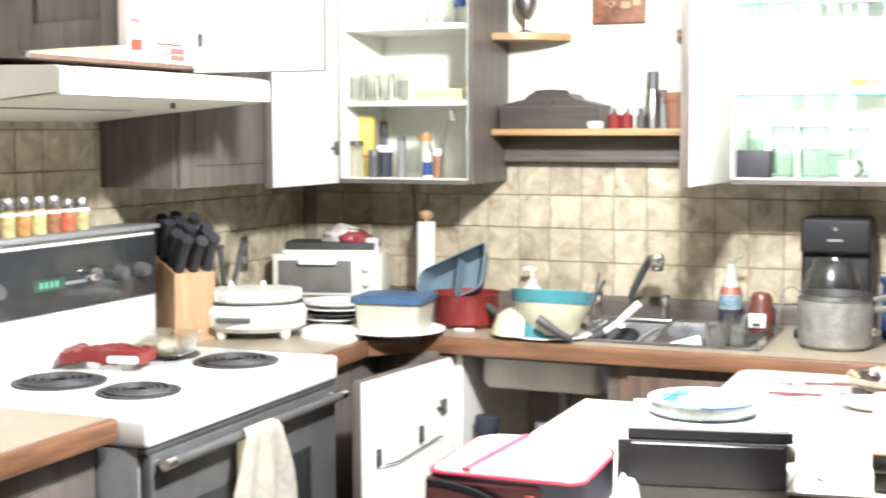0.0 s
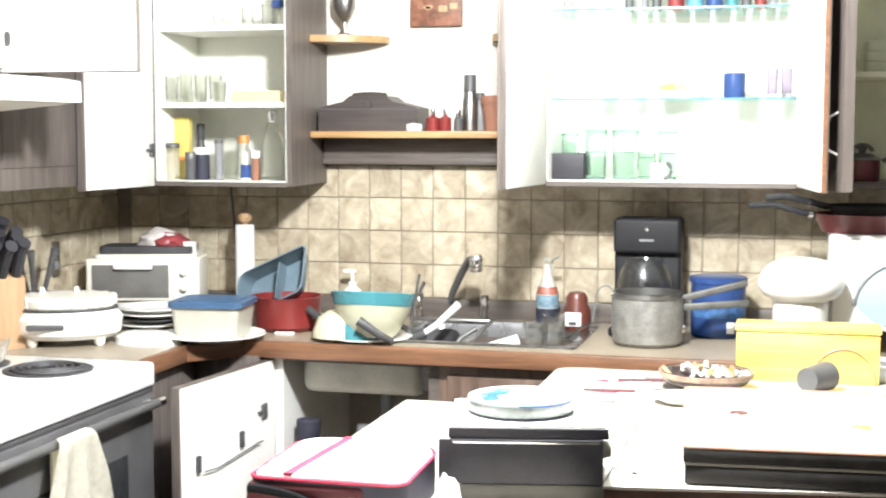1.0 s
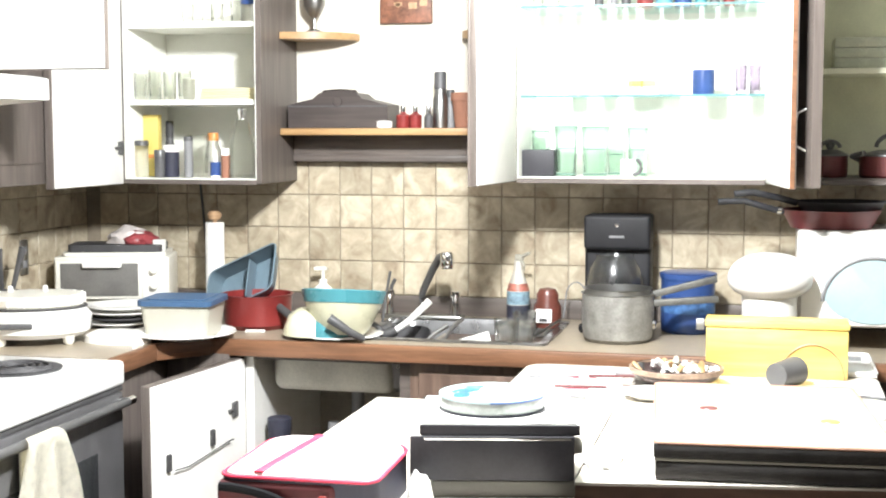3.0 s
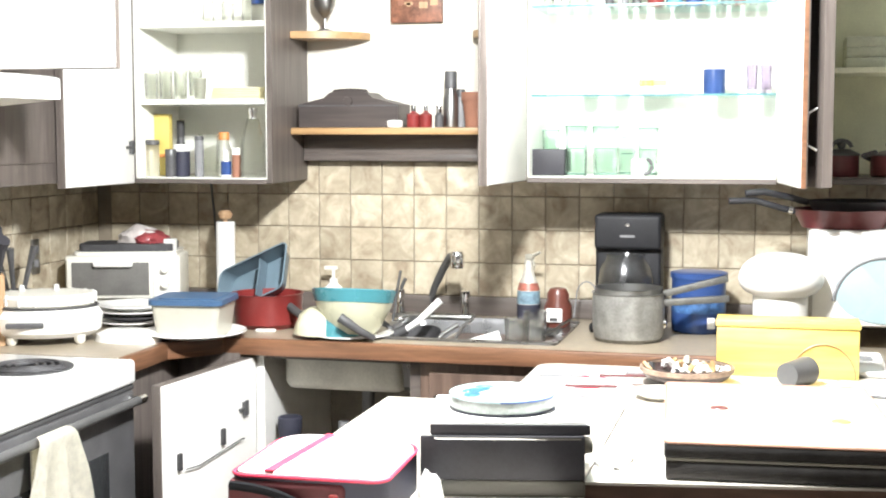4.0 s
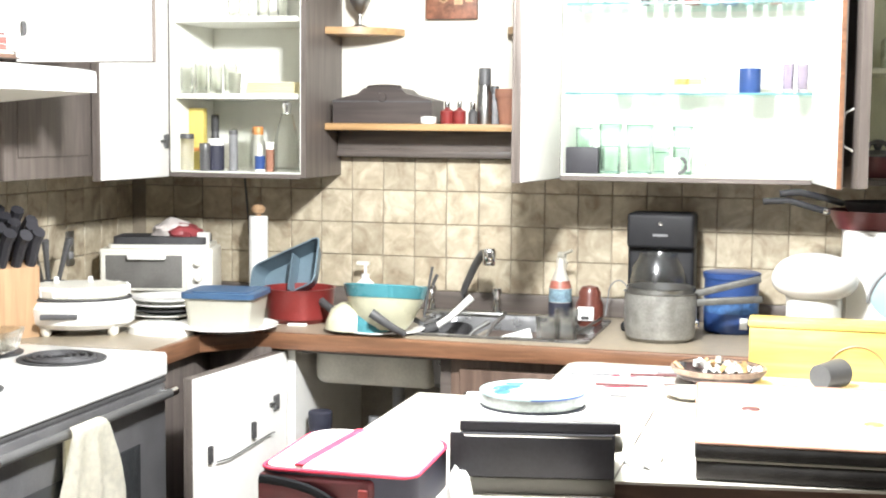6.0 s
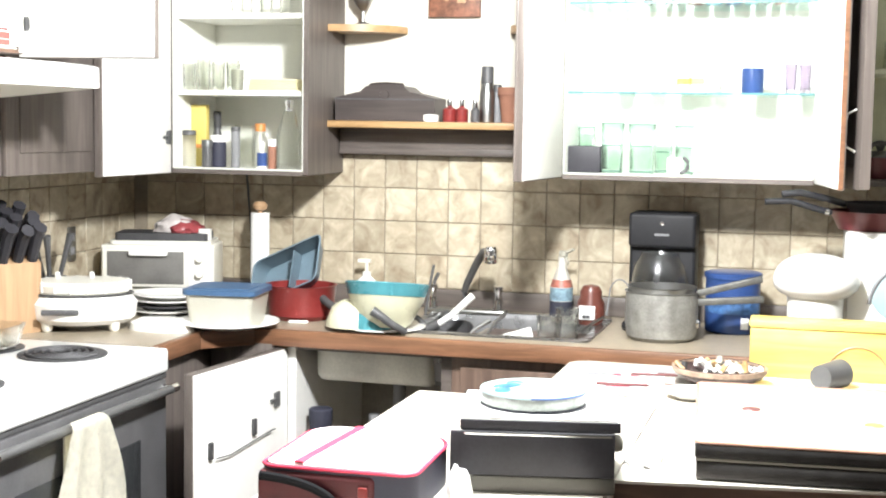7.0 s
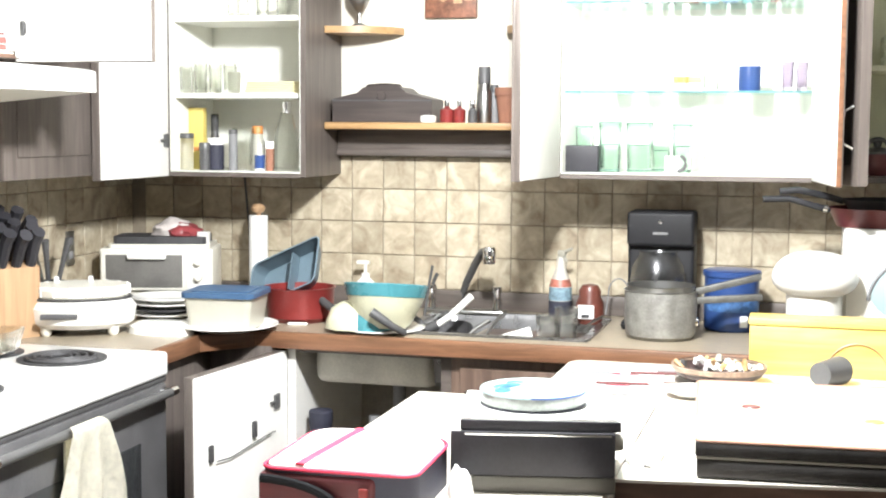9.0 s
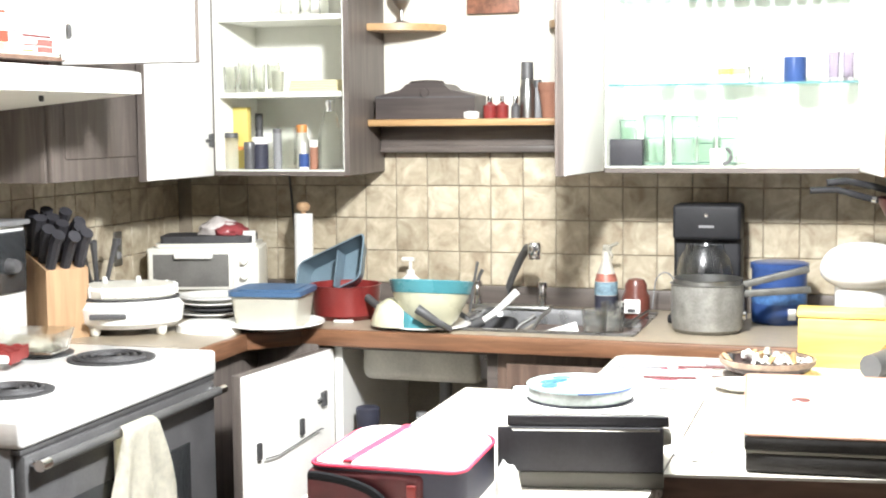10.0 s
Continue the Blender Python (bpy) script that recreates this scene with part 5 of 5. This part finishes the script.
box(b, -0.026, -0.018, -0.05, 0.05, -0.34, 0.0, 0.003)
part("back_fold", b, CLOTH, t)
# food in the cabinet over the hood
PRINTRED = mat("print_red", (0.30, 0.035, 0.014), 0.5, scale=60, var=0.35)
PRINTPINK = mat("print_pink", (0.31, 0.065, 0.055), 0.5, scale=60, var=0.4)
def packet(label, y, w, h, body, prints):
    t = carton("food_box", label, "box", -2.05, y, 1.6825, 0.2, w, h, body, None, group="boxes in the hood cabinet")
    for y0, y1, z0, z1, m in prints:
        part("print", box(B(), 0.0995, 0.1012, y0, y1, z0, z1), m, t, "printed patch")


packet("long yellow food box in the hood cabinet", 2.555, 0.26, 0.085, YELLOW, ((-0.10, -0.04, 0.02, 0.06, CARDBLUE), (0.02, 0.09, 0.03, 0.07, PAPER)))
packet("white and red food box in the hood cabinet", 2.775, 0.14, 0.115, PAPER, ((-0.06, 0.02, 0.090, 0.098, PRINTRED), (-0.022, 0.028, 0.022, 0.050, PRINTRED), (-0.022, 0.012, 0.003, 0.021, YELLOW), (0.03, 0.064, 0.047, 0.056, PURPLE)))
packet("flat white food box with red print", 2.925, 0.14, 0.075, PAPER, ((-0.066, 0.054, 0.040, 0.047, MAROON), (-0.004, 0.062, 0.004, 0.0185, PRINTPINK), (-0.004, 0.062, 0.020, 0.037, PRINTPINK), (-0.068, -0.006, 0.019, 0.024, PRINTPINK), (-0.068, -0.020, 0.004, 0.010, ORANGE)))
for k in range(3):
    carton("food_box", "small food carton on the upper hood shelf", "box", -2.05, 2.52 + 0.15 * k, 1.931, 0.2, 0.12, 0.10 + 0.02 * k, (PAPER, RED, PAPER)[k], None, group="boxes in the hood cabinet")

# ---- right-hand end of the worktop ----
t = thing("microwave", "white microwave oven with an oval pale window", "microwave", 0.255, 3.80, ZC)
part("body", box(B(), -0.178, 0.33, 0, 0.36, 0.066, 0.326, 0.012, 3), WHITE, t)
d = part("door", box(B(), -0.170, 0.20, -0.018, -0.001, 0.072, 0.316, 0.006), CHINA, t, "white door")
part("window", lathe(B(), [(0, 0.003), (0.125, 0.003), (0.13, 0.0), (0, 0)], 40, pose(0.02, -0.018, 0.165, 90, 0, 0), 1.0, 0.68), mat("pale_window", (0.34, 0.44, 0.46), 0.1, var=0.05), d, "pale bluish window")
h = B()
tube(h, [(0.02 + 0.133 * math.cos(a), -0.020, 0.125 + 0.133 * math.sin(a)) for a in np.linspace(0.15, math.pi - 0.1, 22)], 0.0055, 6)
part("window_trim", h, GREY, d, "grey trim ring")
for x in (-0.16, 0.29):
    for y in (0.03, 0.33):
        part("foot", lathe(B(), [(0, 0), (0.014, 0), (0.016, 0.067)], 12, pose(x, y, 0)), BLACK, t)
PANGRIP = mat("pan_grip", (0.020, 0.020, 0.023), 0.3, var=0.3)
t = thing("frying_pan", "maroon frying pan on top of the microwave", "frying pan", 0.168, 3.94, ZC + 0.327)
part("pan", lathe(B(), [(0, 0), (0.11, 0), (0.135, 0.05), (0.139, 0.052), (0.133, 0.052), (0.107, 0.006), (0, 0.005)], 80), MAROON, t)
h = B()
tube(h, [(-0.13, -0.03, 0.045), (-0.17, -0.04, 0.055), (-0.24, -0.05, 0.075), (-0.31, -0.06, 0.072)], 0.0095, 10)
part("handle", h, PANGRIP, t, "black handle")
part("ferrule", lathe(B(), [(0.011, 0), (0.012, 0.012), (0, 0.014)], 14, pose(-0.135, -0.032, 0.046, 0, -80, 0)), CHROME, t, "chrome ferrule")
t = thing("frying_pan", "black frying pan stacked inside the maroon one", "frying pan", 0.193, 3.96, ZC + 0.361)
part("pan", lathe(B(), [(0, 0), (0.095, 0), (0.125, 0.04), (0.122, 0.04), (0.092, 0.005), (0, 0.004)], 80), IRON, t)
h = B()
tube(h, [(-0.12, -0.03, 0.035), (-0.17, -0.05, 0.05), (-0.24, -0.07, 0.065), (-0.29, -0.08, 0.06)], 0.010, 10)
part("handle", h, PANGRIP, t, "dark handle")
t = thing("cake_dome", "white upturned bowl on a white canister", "bowl", 0.004, 3.74, ZC)
part("canister", lathe(B(), [(0, 0), (0.070, 0), (0.073, 0.01), (0.073, 0.158), (0, 0.158)], 32), CHINA, t, "white canister")
part("bowl", lathe(B(), [(0.074, 0.155), (0.095, 0.166), (0.108, 0.180)] + [(0.113 * math.cos(a) ** 0.8, 0.196 + 0.075 * math.sin(a)) for a in np.linspace(0, math.pi / 2 - 0.01, 14)] + [(0, 0.271)], 36), CHINA, t, "white upturned bowl")

# ---- on the far table ----
t = thing("recipe_box", "yellow wooden box with a lid", "box", 0.022, 3.395, ZC, 0.5)
part("body", box(B(), -0.168, 0.168, -0.045, 0.05, 0, 0.119, 0.004), YELLOWWOOD, t)
part("lid", box(B(), -0.171, 0.171, -0.048, 0.053, 0.1205, 0.138, 0.004), YELLOWWOOD, t, "yellow wooden lid")
b = B()
tube(b, [(0.085 + 0.075 * math.cos(a), -0.0465, 0.0 + 0.085 * math.sin(a)) for a in np.linspace(0.02, math.pi - 0.02, 20)], 0.0022, 6)
part("carved_arch", b, SHELFWOOD, t, "carved arch line")
t = bowl("pie_dish", "dark glazed dish with food scraps", -0.207, 3.204, ZC + 0.004, 0.108, 0.038, BLACK, mat("brown_glaze", (0.06, 0.04, 0.038), 0.25, var=0.2), 0.55, mat("tan_rim", (0.30, 0.21, 0.15), 0.4, scale=40, var=0.4), "dish")
for k in range(44):
    a, r = random.uniform(0, 6.28), 0.088 * random.uniform(0, 1) ** 0.6
    b = B()
    tube(b, [(r * math.cos(a), r * math.sin(a), 0.03), (r * math.cos(a) + random.uniform(-0.02, 0.02), r * math.sin(a) + random.uniform(-0.02, 0.02), 0.036 + random.uniform(0, 0.016))], random.uniform(0.004, 0.009), 6)
    part("scrap", b, random.choice((CHINA, BEIGE, SHELFWOOD, CHINA, BLACKMATT)), t)
plate("white plate on the table, next to the dish", -0.251, 3.021, ZC + 0.001, 0.062, group="")
t = thing("cup", "grey plastic cup lying on its side", "cup", 0.022, 3.20, ZC + 0.0335, -32)
b = lathe(B(), [(0, 0), (0.028, 0), (0.034, 0.085), (0.031, 0.085), (0.026, 0.004), (0, 0.004)], 26, pose(0, 0, 0, -90, 0, 0))
part("body", b, mat("dark_grey_cup", (0.10, 0.10, 0.10), 0.4, var=0.15), t)
solid("paper_sheet", prism(B(), rounded(-0.11, 0.11, -0.14, 0.14, 0.004, 2), 0, 0.0012), PAPER, "white printed sheet on the table", "paper", -0.44, 3.16, ZC + 0.001, 6)
for k in range(7):
    solid("paper_scrap", prism(B(), rounded(-0.03, 0.03, -0.004, 0.004, 0.002, 2), 0, 0.001), random.choice((PINK, MAROON, GREY)), "thin coloured strip of paper", "paper", -0.47 + 0.05 * (k % 4) + random.uniform(-0.02, 0.02), 3.05 + 0.035 * k, ZC + 0.003, random.uniform(-15, 15), group="paper strips")

t = thing("serving_tray", "shallow white tray bridging table and worktop", "tray", 0.208, 3.54, ZC + 0.002)
part("base", box(B(), -0.053, 0.053, -0.15, 0.15, 0, 0.006, 0.002), CHINA, t)
part("rim", tube(B(), [(x, y, 0.009) for x, y in rounded(-0.052, 0.052, -0.149, 0.149, 0.015) + [(0.037, -0.149)]], 0.005, 8), CHINA, t, "white raised rim")
part("liner", box(B(), -0.030, 0.030, 0.06, 0.12, 0.0065, 0.009, 0.001), GREY, t, "grey patch in the tray")
solid("power_cord", tube(B(), [(0.19, 3.13, ZC + 0.004), (0.215, 3.135, ZC + 0.004), (0.24, 3.13, ZC + 0.004), (0.258, 3.115, ZC + 0.004)], 0.003, 6), BLACK, "thin black cord lying on the table", "cord")

# ---- on the near tables ----
t = thing("printer", "black flat printer on a beige base", "printer", -0.447, 2.280, ZC, 12)
part("base", box(B(), -0.115, 0.119, -0.147, 0.085, 0, 0.0285, 0.004), mat("taupe_plastic", (0.095, 0.09, 0.077), 0.5, var=0.1), t, "taupe base")
part("body", box(B(), -0.133, 0.118, -0.139, 0.085, 0.029, 0.102, 0.002), COFFEEBLACK, t)
part("front_panel", box(B(), -0.151, 0.118, -0.148, -0.1395, 0.029, 0.102, 0.002), COFFEEBLACK, t, "black front panel")
part("silver_line", box(B(), -0.128, 0.112, -0.1505, -0.147, 0.0965, 0.1015, 0.001), CHROME, t, "bright metal strip")
part("lid", box(B(), -0.135, 0.127, -0.143, 0.088, 0.103, 0.120, 0.0015), COFFEEBLACK, t, "black lid")
part("lid_top", box(B(), -0.133, 0.125, -0.141, 0.086, 0.1195, 0.121, 0.0004), WHITE, t, "pale lid top")
part("side_knob", lathe(B(), [(0, 0.018), (0.013, 0.016), (0.016, 0)], 14, pose(0.118, -0.09, 0.075, 0, 90, 0)), BEIGE, t)
solid("paper_sheet", box(B(), -0.129, 0.125, -0.141, 0.080, 0, 0.003, 0.0008), PAPER, "white papers lying on the printer", "paper", -0.450, 2.280, ZC + 0.1215, 12)
t = thing("round_tin", "round tin with a pale blue printed lid", "tin", -0.458, 2.255, ZC + 0.125, 20)
part("body", lathe(B(), [(0, 0), (0.087, 0), (0.089, 0.003), (0.089, 0.023), (0, 0.023)], 44), mat("tin_side", (0.20, 0.215, 0.20), 0.35, 0.6, scale=30, var=0.4), t, "silvery metal side")
part("base_line", lathe(B(), [(0.0885, 0.0), (0.0905, 0.001), (0.0905, 0.003), (0.0885, 0.004)], 44), NAVY, t, "dark base seam")
part("lid", lathe(B(), [(0.0902, 0.0225), (0.0915, 0.0235), (0.0905, 0.0265), (0.085, 0.027), (0.083, 0.0255), (0, 0.0255)], 44), mat("pale_lid", (0.27, 0.36, 0.36), 0.3, scale=18, var=0.3), t, "pale lid")
for k, (a, r, q, rx) in enumerate(((150, 0.030, 0.048, 0.5), (195, 0.024, 0.056, 0.6), (112, 0.018, 0.060, 0.6), (338, 0.010, 0.05, 0.8))):
    part("lid_print", lathe(B(), [(0, 0.0270), (r - 0.002, 0.0268), (r, 0.0255)], 20, pose(q * math.cos(radians(a)), q * math.sin(radians(a)), 0, 0, 0, a + 60), 1.0, rx), mat("tin_print_%d" % k, (0.02, 0.11, 0.20) if k < 3 else (0.30, 0.30, 0.10), 0.3, var=0.4), t, "blue print")
rimline = [(0.0918 * math.cos(a), 0.0918 * math.sin(a), 0.0245) for a in np.linspace(-1.75, -0.35, 16)]
part("rim_line", tube(B(), rimline, 0.0016, 6), BLUE, t, "dark blue rim line")
t = thing("briefcase", "flat dark leather case with a pale tan top", "case", -0.005, 2.597, ZC, 4.5)
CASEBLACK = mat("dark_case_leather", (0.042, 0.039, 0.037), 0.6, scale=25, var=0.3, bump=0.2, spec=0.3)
TANLEATHER = mat("tan_edge_tone", (0.36, 0.20, 0.14), 0.45, scale=20, var=0.25, bump=0.1)
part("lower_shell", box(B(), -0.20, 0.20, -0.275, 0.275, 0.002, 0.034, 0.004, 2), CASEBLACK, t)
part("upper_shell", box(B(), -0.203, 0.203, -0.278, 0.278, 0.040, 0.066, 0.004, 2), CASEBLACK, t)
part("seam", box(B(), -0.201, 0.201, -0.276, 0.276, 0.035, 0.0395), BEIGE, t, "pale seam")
part("top_panel", box(B(), -0.200, 0.200, -0.274, 0.274, 0.0645, 0.0685, 0.0015), mat("pale_tan_leather", (0.50, 0.37, 0.29), 0.3, scale=8, var=0.12, bump=0.05), t, "pale tan top panel")
# Tan tube added round the top for the edge tone left outside the glare
part("edge_tone", tube(B(), [(x, y, 0.0665) for x, y in rounded(-0.201, 0.201, -0.276, 0.276, 0.012)] + [(0.189, -0.276, 0.0665)], 0.0034, 8), TANLEATHER, t, "tan rim for the edge outside the glare")
for x, y in ((-0.10, 0.02), (0.115, -0.07)):
    part("sticker", lathe(B(), [(0, 0.0025), (0.016, 0.002), (0.018, 0)], 18, pose(x, y, 0.0685)), ORANGE if x > 0 else MAROON, t, "small coloured sticker")
b = B()
bmesh.ops.create_icosphere(b, subdivisions=3, radius=1)
for v in b.verts:
    n = 1 + 0.28 * noise.noise(v.co * 2.0)
    v.co = Vector((v.co.x * 0.032 * n, v.co.y * 0.07 * n, max(0, v.co.z) * 0.032 * n))
solid("paper_ball", b, PAPER, "crumpled white paper beside the printer", "paper", -0.285, 2.42, ZC + 0.001)
b = B()
bmesh.ops.create_icosphere(b, subdivisions=3, radius=1)
for v in b.verts:
    n = 1 + 0.4 * noise.noise(v.co * 2.2 + Vector((3, 1, 0)))
    v.co = Vector((v.co.x * 0.020 * n, v.co.y * 0.035 * n, max(0, v.co.z) * 0.055 * n))
solid("plastic_bag", b, PAPER, "crumpled white plastic bag between bag and printer", "plastic bag", -0.536, 2.055, ZC + 0.001)

# red insulated bag
t = thing("lunch_bag", "red insulated lunch bag with navy side and pale top", "bag", -0.703, 2.068, ZC, 2)
w, d = 0.126, 0.138
def bag_outline(w, y0, y1):
    pts = []
    for sx, sy, r, a in ((1, 0, 0.028, -90), (1, 1, 0.075, 0), (-1, 1, 0.05, 90), (-1, 0, 0.028, 180)):
        cx, cy = sx * (w - r), (y1 - r if sy else y0 + r)
        pts += [(cx + r * math.cos(radians(a + 11.25 * k)), cy + r * math.sin(radians(a + 11.25 * k))) for k in range(9)]
    return pts


part("body", prism(B(), bag_outline(w, -d, d), 0.001, 0.064), NAVY, t, "navy sides")
part("front_panel", box(B(), -w - 0.002, w * 0.50, -d - 0.006, -d + 0.03, 0.002, 0.060, 0.010, 3), REDCLOTH, t, "red front pocket")
dome = B()
ring = [[dome.verts.new((x * k, y * k, z)) for x, y in bag_outline(w - 0.004, -d + 0.004, d - 0.004)] for k, z in ((1, 0.064), (0.99, 0.069), (0.95, 0.0725), (0.7, 0.0735))]
for lo, hi in zip(ring, ring[1:]):
    for k in range(len(lo)):
        dome.faces.new((lo[k], lo[(k + 1) % len(lo)], hi[(k + 1) % len(lo)], hi[k]))
dome.faces.new(ring[-1])
part("top_panel", dome, PALETOP, t, "pale top panel")
edge_line = bag_outline(w, -d - 0.001, d)
part("piping", tube(B(), [(x, y, 0.066) for x, y in edge_line + edge_line[:1]], 0.0027, 8), PINK, t, "red piping round the top")
h = box(B(), -0.008, 0.008, -d + 0.006, d - 0.008, 0.0715, 0.0752, 0.0015, 2, pose(-w * 0.36 - 0.006, 0, 0, 0, 0, -5))
part("strap", h, PINK, t, "red strap seam")
h = B()
tube(h, [(-w + 0.006 + 0.125 * math.sin(a), -d - 0.010 - 0.008 * math.sin(a), 0.010 + 0.042 * math.cos(a)) for a in np.linspace(0, 1.75, 12)], 0.0075, 8)
part("carry_strap", h, mat("black_webbing", (0.008, 0.008, 0.009), 0.9, var=0.2, spec=0.1), t, "black carry strap")
part("zip_pull", box(B(), w * 0.30, w * 0.42, -d - 0.012, -d - 0.004, 0.010, 0.045, 0.003), RED, t, "red zip pull")

# in the sink cabinet
jar("cleaning_bottle", "dark blue cleaning bottle under the sink", "bottle", -1.395, 3.72, 0.101, 0.048, 0.53, NAVY, NAVY, 0.035, 0.7)
jar("cleaning_bottle", "pale cleaning bottle under the sink", "bottle", -1.27, 3.85, 0.101, 0.04, 0.50, BEIGE, GREY, 0.03, 0.4)

# more dishes in and round the sink
t = thing("frying_pan", "small dark pan standing in the sink", "frying pan", -1.03, 3.85, ZC - 0.06, 25)
part("pan", lathe(B(), [(0, 0), (0.06, 0), (0.075, 0.055), (0.072, 0.055), (0.057, 0.005), (0, 0.004)], 28, pose(0, 0, 0, 12, -14, 0)), IRON, t)
h = B()
tube(h, [(-0.065, 0, 0.05), (-0.10, 0.0, 0.085), (-0.135, 0.0, 0.105)], 0.008, 8)
part("handle", h, BLACK, t, "black handle")
h = B()
tube(h, [(0, 0, 0), (0.012, 0.01, 0.10), (0.022, 0.015, 0.16)], 0.0045, 8)
solid("spoon", h, GREYMETAL, "dark metal spoon standing behind the bowl", "spoon", -1.173, 4.05, ZC)
for k, (x, y) in enumerate(((-1.00, 3.80), (-0.95, 3.90))):
    h = B()
    tube(h, [(0, 0, 0), (0.05, 0.02, 0.05), (0.09, 0.03, 0.075)], 0.004, 8, 0.007)
    solid("spoon", h, STEEL, "used steel spoon in the sink", "spoon", x, y, ZC - 0.045, 40 * k, group="spoons in the sink")
bowl("bowl", "dark soup bowl in the sink", -0.80, 3.86, ZC - 0.158, 0.07, 0.05, IRON, IRON, 0.5)
# bottles beside the toaster oven
jar("bottle", "dark oil bottle beside the toaster oven", "bottle", -2.320, 3.80, ZC, 0.028, 0.15, BLACK, BLACKMATT, 0.03, 0.5)
jar("bottle", "slim dark bottle behind the steamer", "bottle", -2.383, 4.12, ZC, 0.026, 0.13, BLACK, BLACKMATT, 0.05, 0.5)
jar("bottle", "clear glass bottle behind the steamer", "bottle", -2.374, 4.0, ZC, 0.022, 0.15, FROSTED, CHROME, 0.02, 0.5)
# crumbs, lids and papers on the tables
for k in range(9):
    x, y = random.uniform(-0.30, 0.20), random.uniform(2.93, 3.30)
    solid("crumb", box(B(), -0.006, 0.006, -0.004, 0.004, 0, 0.005, 0.0015), random.choice((SHELFWOOD, TERRACOTTA, MAROON)), "small food crumb on the table", "crumb", x, y, ZC + 0.001, random.uniform(0, 180), group="crumbs")
for x, y, rz, c in ((-0.50, 3.22, 12, GREY), (-0.42, 3.10, 6, MAROON), (-0.36, 3.25, 9, MAROON), (-0.45, 2.97, 4, GREY), (-0.30, 3.28, -8, GREY)):
    solid("pen", tube(B(), [(-0.06, 0, 0.004), (0.06, 0, 0.004)], 0.0035, 8), c, "thin dark pen on the papers", "pen", x, y, ZC + 0.0025, rz, group="pens")


# ---- backsplash tiles, one by one ----
def tiles():
    s, g = 0.1085, 0.0032
    def piece(axis):
        b = B()
        if axis == "y":
            box(b, g / 2, s - g / 2, -0.008, 0, g / 2, s - g / 2, 0.0018, 1)
        else:
            box(b, 0, 0.008, g / 2, s - g / 2, g / 2, s - g / 2, 0.0018, 1)
        ob = finish("tile", b, TILE)
        me = ob.data
        bpy.data.objects.remove(ob)
        return me
    ny, nx = piece("y"), piece("x")
    part("tile_bed", box(B(), XL, 0.62, YW - 0.0045, YW - 0.0005, ZC, 1.47), GROUT, wall_north, "dark grout behind the tiles")
    part("tile_bed", box(B(), XL + 0.0005, XL + 0.0045, 1.2, YW - 0.005, ZC, 1.66), GROUT, wall_west, "dark grout behind the tiles")
    for i in range(-7, 20):
        for k in range(-1, 4):
            ob = new("tile", ny)
            ob.parent = wall_north
            ob.location = (-1.486 + i * s, YW - 0.0008, 1.297 - 0.3255 + k * s)
    for i in range(0, 20):
        for k in range(0, 6):
            if i < 13 or k < 4:
                ob = new("tile", nx)
                ob.parent = wall_west
                ob.location = (XL + 0.0008, YW - 0.012 - (20 - i) * s, 0.9715 + k * s)


tiles()
